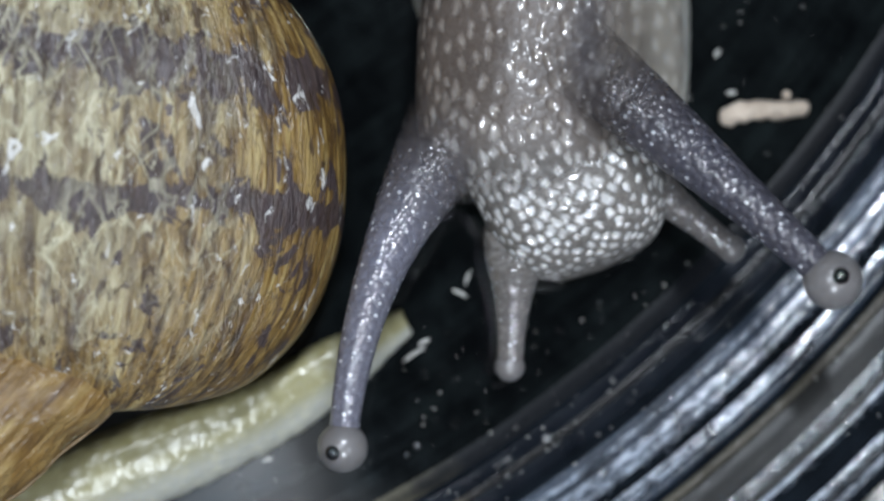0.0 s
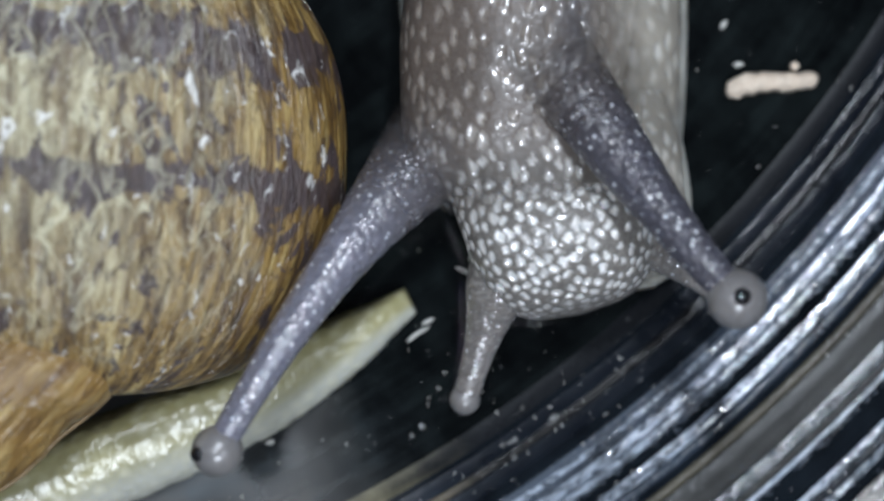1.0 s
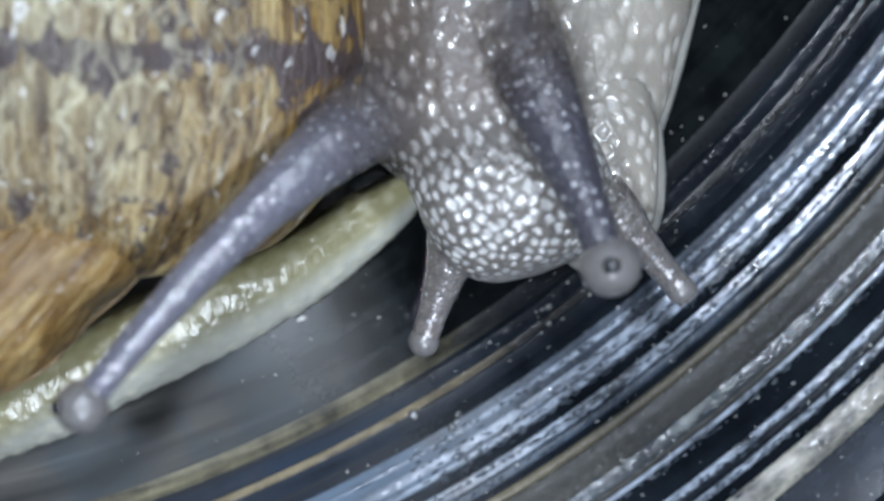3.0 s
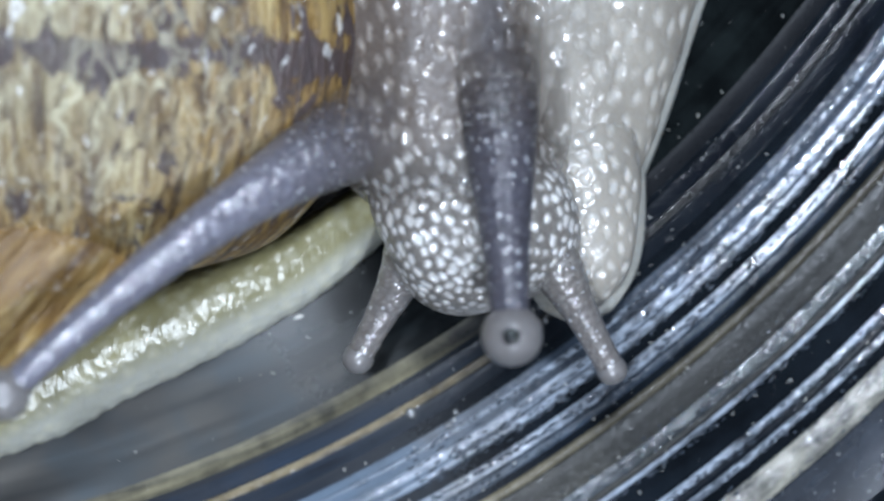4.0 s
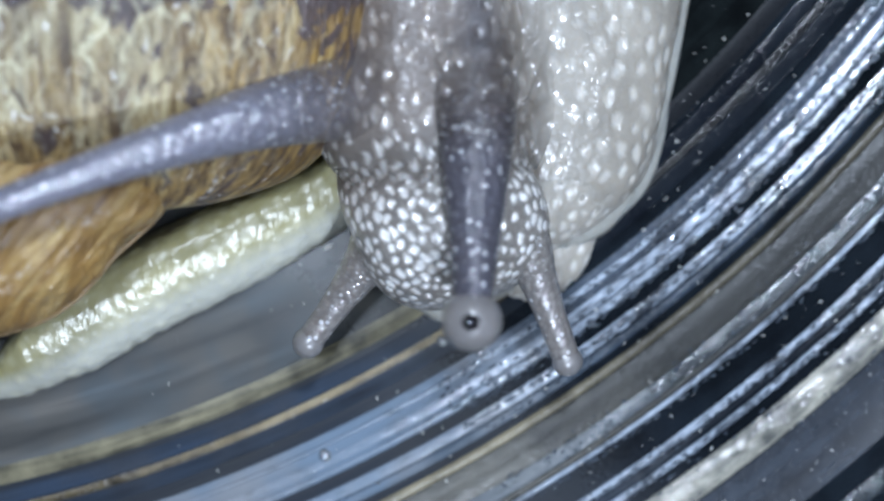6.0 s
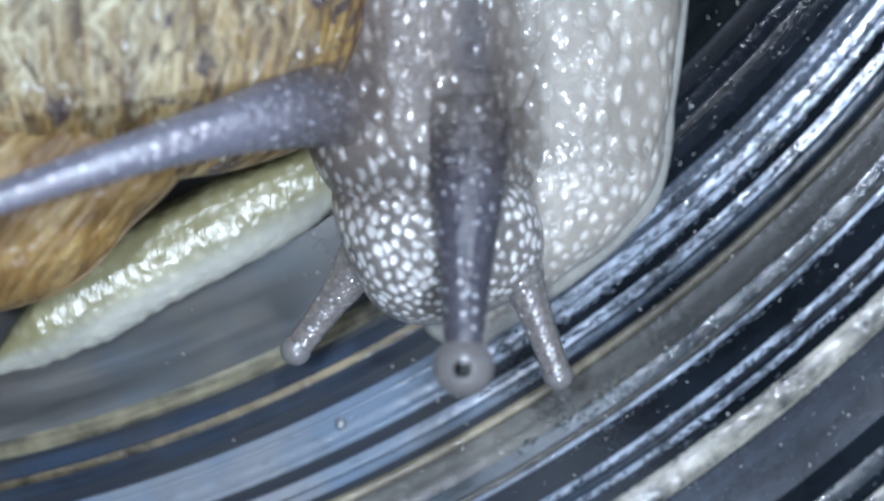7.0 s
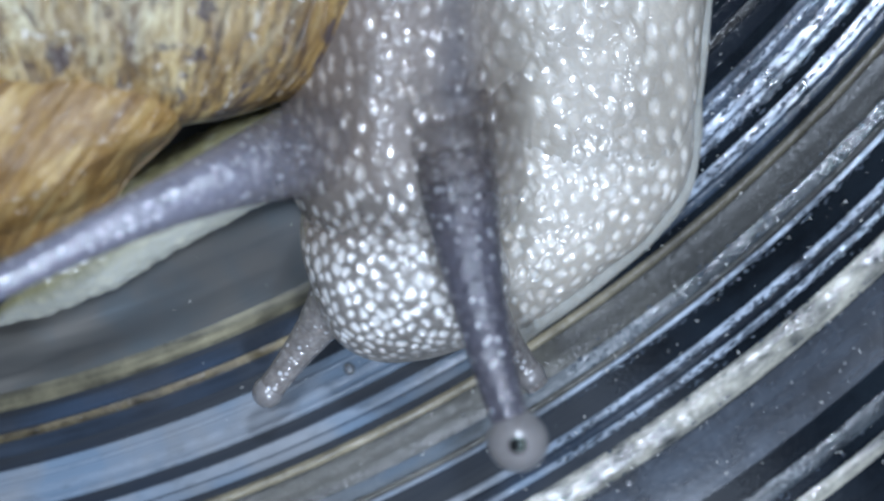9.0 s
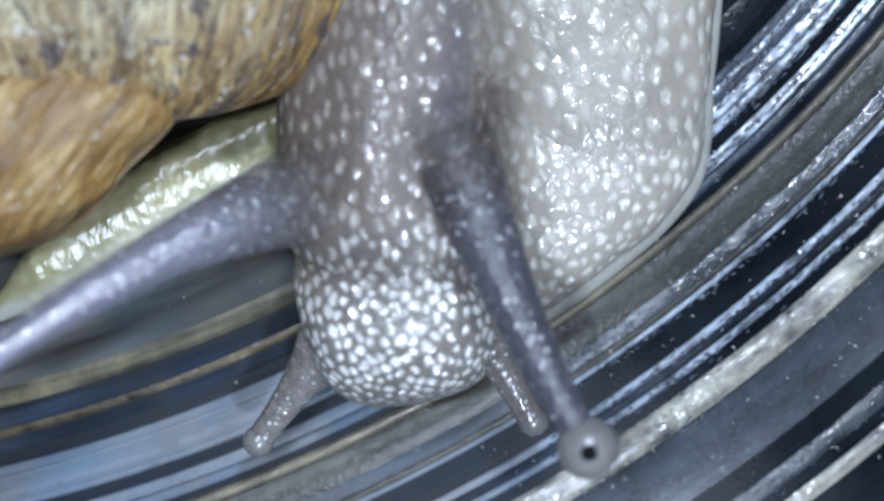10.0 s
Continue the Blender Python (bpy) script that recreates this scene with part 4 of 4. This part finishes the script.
RT_MID = [(10.79, 2.69, 9.5), (7.62, 1.18, 9.5), (6.31, -0.23, 9.5), (5.63, -1.46, 9.5), (4.30, -2.05, 9.5), (1.05, -4.85, 9.5), (-0.25, -6.16, 9.5), (-1.24, -6.24, 9.5), (-1.49, -8.96, 9.5), (-2.43, -10.54, 9.5), (-2.97, -11.96, 9.5), (-3.53, -13.46, 9.5), (-3.19, -13.84, 9.5), (-2.73, -14.11, 9.5), (-1.83, -14.65, 9.5), (-1.45, -14.42, 9.5)]
RT_TIP = [(15.59, -1.90, 10.5), (11.31, -3.63, 10.5), (9.18, -4.92, 10.5), (7.82, -6.02, 10.5), (6.13, -6.40, 10.5), (1.07, -10.24, 10.5), (-0.84, -11.20, 10.5), (-1.95, -11.00, 10.5), (-1.81, -13.42, 10.5), (-2.92, -15.30, 10.5), (-3.83, -18.26, 10.5), (-4.03, -19.79, 10.5), (-2.96, -20.11, 10.5), (-1.64, -20.55, 10.5), (0.12, -20.40, 10.5), (1.21, -21.28, 10.5)]
LL_BASE = [(3.09, -0.18, 4.2), (2.15, -2.58, 4.2), (1.69, -3.59, 4.2), (1.10, -4.50, 4.2), (0.27, -5.30, 4.2), (-2.32, -6.39, 4.2), (-3.46, -7.07, 4.2), (-4.44, -7.80, 4.2), (-5.30, -9.46, 4.2), (-5.96, -10.19, 4.2), (-6.99, -11.41, 4.2), (-7.22, -12.30, 4.2), (-7.93, -13.77, 4.2), (-8.00, -14.43, 4.2), (-8.35, -15.52, 4.2), (-8.57, -16.66, 4.2)]
LL_TIP = [(2.86, -5.22, 3.2), (0.70, -7.48, 3.2), (-0.43, -8.56, 3.2), (-1.12, -9.11, 3.2), (-1.37, -9.80, 3.2), (-5.15, -11.05, 3.2), (-6.98, -11.22, 3.2), (-8.20, -11.53, 3.2), (-8.97, -14.06, 3.2), (-9.90, -14.63, 3.2), (-10.98, -15.61, 3.2), (-11.44, -16.60, 3.2), (-11.43, -17.78, 3.2), (-11.75, -18.52, 3.2), (-12.06, -19.49, 3.2), (-12.14, -20.71, 3.2)]
LR_BASE = [(8.24, 2.92, 4.8), (7.92, -0.77, 4.8), (7.46, -2.35, 4.8), (7.68, -2.85, 4.8), (6.71, -3.97, 4.8), (3.18, -7.61, 4.8), (1.97, -7.36, 4.8), (0.97, -8.18, 4.8), (0.23, -10.31, 4.8), (-0.58, -11.30, 4.8), (-1.24, -12.32, 4.8), (-1.82, -13.20, 4.8), (-2.11, -13.79, 4.8), (-2.65, -15.60, 4.8), (-2.62, -16.06, 4.8), (-2.54, -16.73, 4.8)]
LR_TIP = [(12.37, -0.16, 4.0), (11.65, -3.13, 4.0), (10.97, -5.07, 4.0), (10.10, -6.39, 4.0), (9.43, -7.34, 4.0), (5.32, -12.04, 4.0), (2.98, -12.88, 4.0), (1.93, -13.14, 4.0), (1.87, -15.60, 4.0), (0.90, -16.48, 4.0), (0.21, -17.63, 4.0), (-0.19, -17.50, 4.0), (-0.38, -18.09, 4.0), (-0.85, -18.75, 4.0), (-1.15, -19.78, 4.0), (-0.72, -20.84, 4.0)]
HEAD = [(5.43, 2.41), (4.71, -0.29), (4.08, -1.47), (3.37, -2.27), (2.41, -3.33), (0.20, -5.60), (-1.06, -6.51), (-2.02, -7.05), (-2.66, -9.17), (-3.34, -10.15), (-4.20, -10.91), (-4.68, -12.02), (-5.00, -13.05), (-5.32, -13.94), (-5.54, -14.82), (-5.64, -15.95)]
NECK = [(3.90, 4.82), (3.25, 3.51), (2.90, 1.92), (2.33, 1.01), (1.08, 0.21), (-0.79, -1.62), (-1.58, -2.33), (-2.45, -2.65), (-2.97, -4.75), (-3.61, -5.73), (-4.12, -6.52), (-4.57, -7.63), (-4.87, -8.67), (-4.93, -9.37), (-5.00, -10.29), (-5.12, -11.39)]
FOOT = [(11.15, 5.65), (10.45, 1.89), (9.94, -0.77), (9.28, -1.03), (8.40, -2.47), (7.07, -5.41), (6.02, -7.09), (5.29, -7.54), (6.88, -7.51), (6.41, -8.39), (6.71, -9.29), (7.10, -9.42), (7.35, -9.45), (7.20, -10.65), (7.45, -11.05), (7.90, -10.50)]
LOBE = [(6.28, 5.40), (7.61, 2.55), (7.29, 0.42), (6.93, -0.31), (5.90, -1.46), (4.50, -4.60), (3.30, -5.55), (2.60, -6.10), (2.16, -9.08), (1.88, -10.11), (1.65, -10.77), (1.55, -11.62), (1.38, -12.12), (1.40, -12.87), (1.80, -13.09), (2.10, -12.80)]


def key_rows(points, z, turns=None, lean=0.0):
    return [(t, place(p, z, turns[i] if turns else 0.0, lean)) for i, (t, p) in enumerate(zip(TIMES, points))]


def bend(a, b, c, u):
    """A curve from a to c that passes b half way."""
    q = 2 * b - 0.5 * (a + c)
    return (1 - u) ** 2 * a + 2 * u * (1 - u) * q + u ** 2 * c, (2 * (1 - u) * (q - a) + 2 * u * (c - q)).normalized()


def along(d):
    return d.to_track_quat("Z", "Y").to_matrix().to_4x4()


def key_tentacle(pieces, base, mid, tip, balls, ball_poses, sink=0.0):
    """Spread the pieces along the bend from base to tip at every time; sink: how far the root lies within the body."""
    rows = [[] for _ in pieces]
    extra = [[] for _ in balls]
    for i, t in enumerate(TIMES):
        a, b, c = (Vector(p[i]) * MM for p in (base, mid, tip))
        shift = Matrix.Translation(-Vector((NECK[i][0], NECK[i][1], 0)) * MM)
        mats = []
        for k in range(len(pieces)):
            p, d = bend(a, b, c, -sink + (1 + sink) * k / (len(pieces) - 1 + 0.8))
            mats.append(shift @ Matrix.Translation(p) @ along(d))
        back = mats[0].inverted()
        rows[0].append((t, mats[0]))
        for k in range(1, len(pieces)):
            rows[k].append((t, back @ mats[k]))
        for k in range(len(balls)):
            extra[k].append((t, back @ shift @ Matrix.Translation(c) @ ball_poses(k, i)))
    for ob, r in zip(list(pieces) + list(balls), rows + extra):
        walk(ob, r)


def gaze(points):
    """Turns a ball's +z towards the way it looks, changing with time."""
    def turn(i):
        t = TIMES[i]
        k = max(j for j in range(len(points)) if points[j][0] <= t)
        n = min(k + 1, len(points) - 1)
        f = 0 if n == k else (t - points[k][0]) / (points[n][0] - points[k][0])
        return Vector(points[k][1]).lerp(Vector(points[n][1]), f).normalized()
    return turn


def motions():
    root_rows = [(t, pose(p[0] * MM, p[1] * MM, 0)) for t, p in zip(TIMES, NECK)]
    walk(snail, root_rows)

    def rel(points):
        return [(p[0] - q[0], p[1] - q[1]) for p, q in zip(points, NECK)]
    neck_turn = [-2, 0, 2, 2, 3, 2, 0, 0, -2, -2, -3, -4, -4, -5, -6, -6]
    head_turn = [20, 12, 12, 10, 14, 14, 14, 12, 12, 10, 8, 8, 8, 6, 5, 3]
    foot_turn = [6, 3, 0, -5, -9, -16, -17, -20, -6, -6, -6, -6, -5, -5, -6, -5]
    walk(neck, [(t, pose(0, 0, 5.0 * MM, 0, 0, a)) for t, a in zip(TIMES, neck_turn)])
    walk(head, key_rows(rel(HEAD), 4.7, head_turn, 4))
    walk(foot, key_rows(rel(FOOT), 0.0, foot_turn))
    lobe_turn = [10, 8, 6, 4, 2, -4, -12, -15, -34, -36, -38, -40, -40, -41, -41, -41]
    lobe_high = [1.9] * 7 + [1.7] + [-1.6] * 8
    walk(lobe, [(t, place(p, z, a, -9)) for t, p, z, a in zip(TIMES, rel(LOBE), lobe_high, lobe_turn)])
    # drawn in under the body at first, spread ahead of the foot later
    drawn = [(6.5, 1.6)] * 5 + [(5.5, 1.4), (4.5, 1.2), (3.5, 1.0), (0.45, 0.0), (0.3, 0.0), (0.15, 0.0)] + [(0.0, 0.0)] * 5
    rows = []
    for (t, m), (back, low) in zip(key_rows(rel(FOOT), 0.0, foot_turn), drawn):
        rows.append((t, m @ Matrix.Translation((0, back * MM, -low * MM))))
    walk(front_sole, rows)
    left_look = gaze([(0, (-0.40, -0.22, 0.88)), (1, (-0.72, -0.10, 0.62)), (2.5, (-0.8, 0.05, 0.55)), (10, (-0.8, 0.1, 0.55))])
    right_look = gaze([(0, (0.10, 0.10, 0.98)), (1.5, (0.0, 0.02, 1.0)), (4, (-0.05, 0.0, 1.0)), (10, (0.0, 0.0, 1.0))])

    def eye(turn, r):
        def at(k, i):
            q = along(turn(i))
            return q if k == 0 else q @ Matrix.Translation((0, 0, r * MM))
        return at
    key_tentacle(left_stalk, LT_BASE, LT_MID, LT_TIP, (bulbs[0], pupils[0]), eye(left_look, 1.0), 0.05)
    key_tentacle(right_stalk, RT_BASE, RT_MID, RT_TIP, (bulbs[1], pupils[1]), eye(right_look, 1.15), 0.0)

    def half(a, b):
        return [tuple((m + n) / 2 for m, n in zip(p, q)) for p, q in zip(a, b)]
    still = lambda k, i: Matrix.Identity(4)
    key_tentacle(left_feeler, LL_BASE, half(LL_BASE, LL_TIP), LL_TIP, (knobs[0],), still)
    key_tentacle(right_feeler, LR_BASE, half(LR_BASE, LR_TIP), LR_TIP, (knobs[1],), still)


motions()
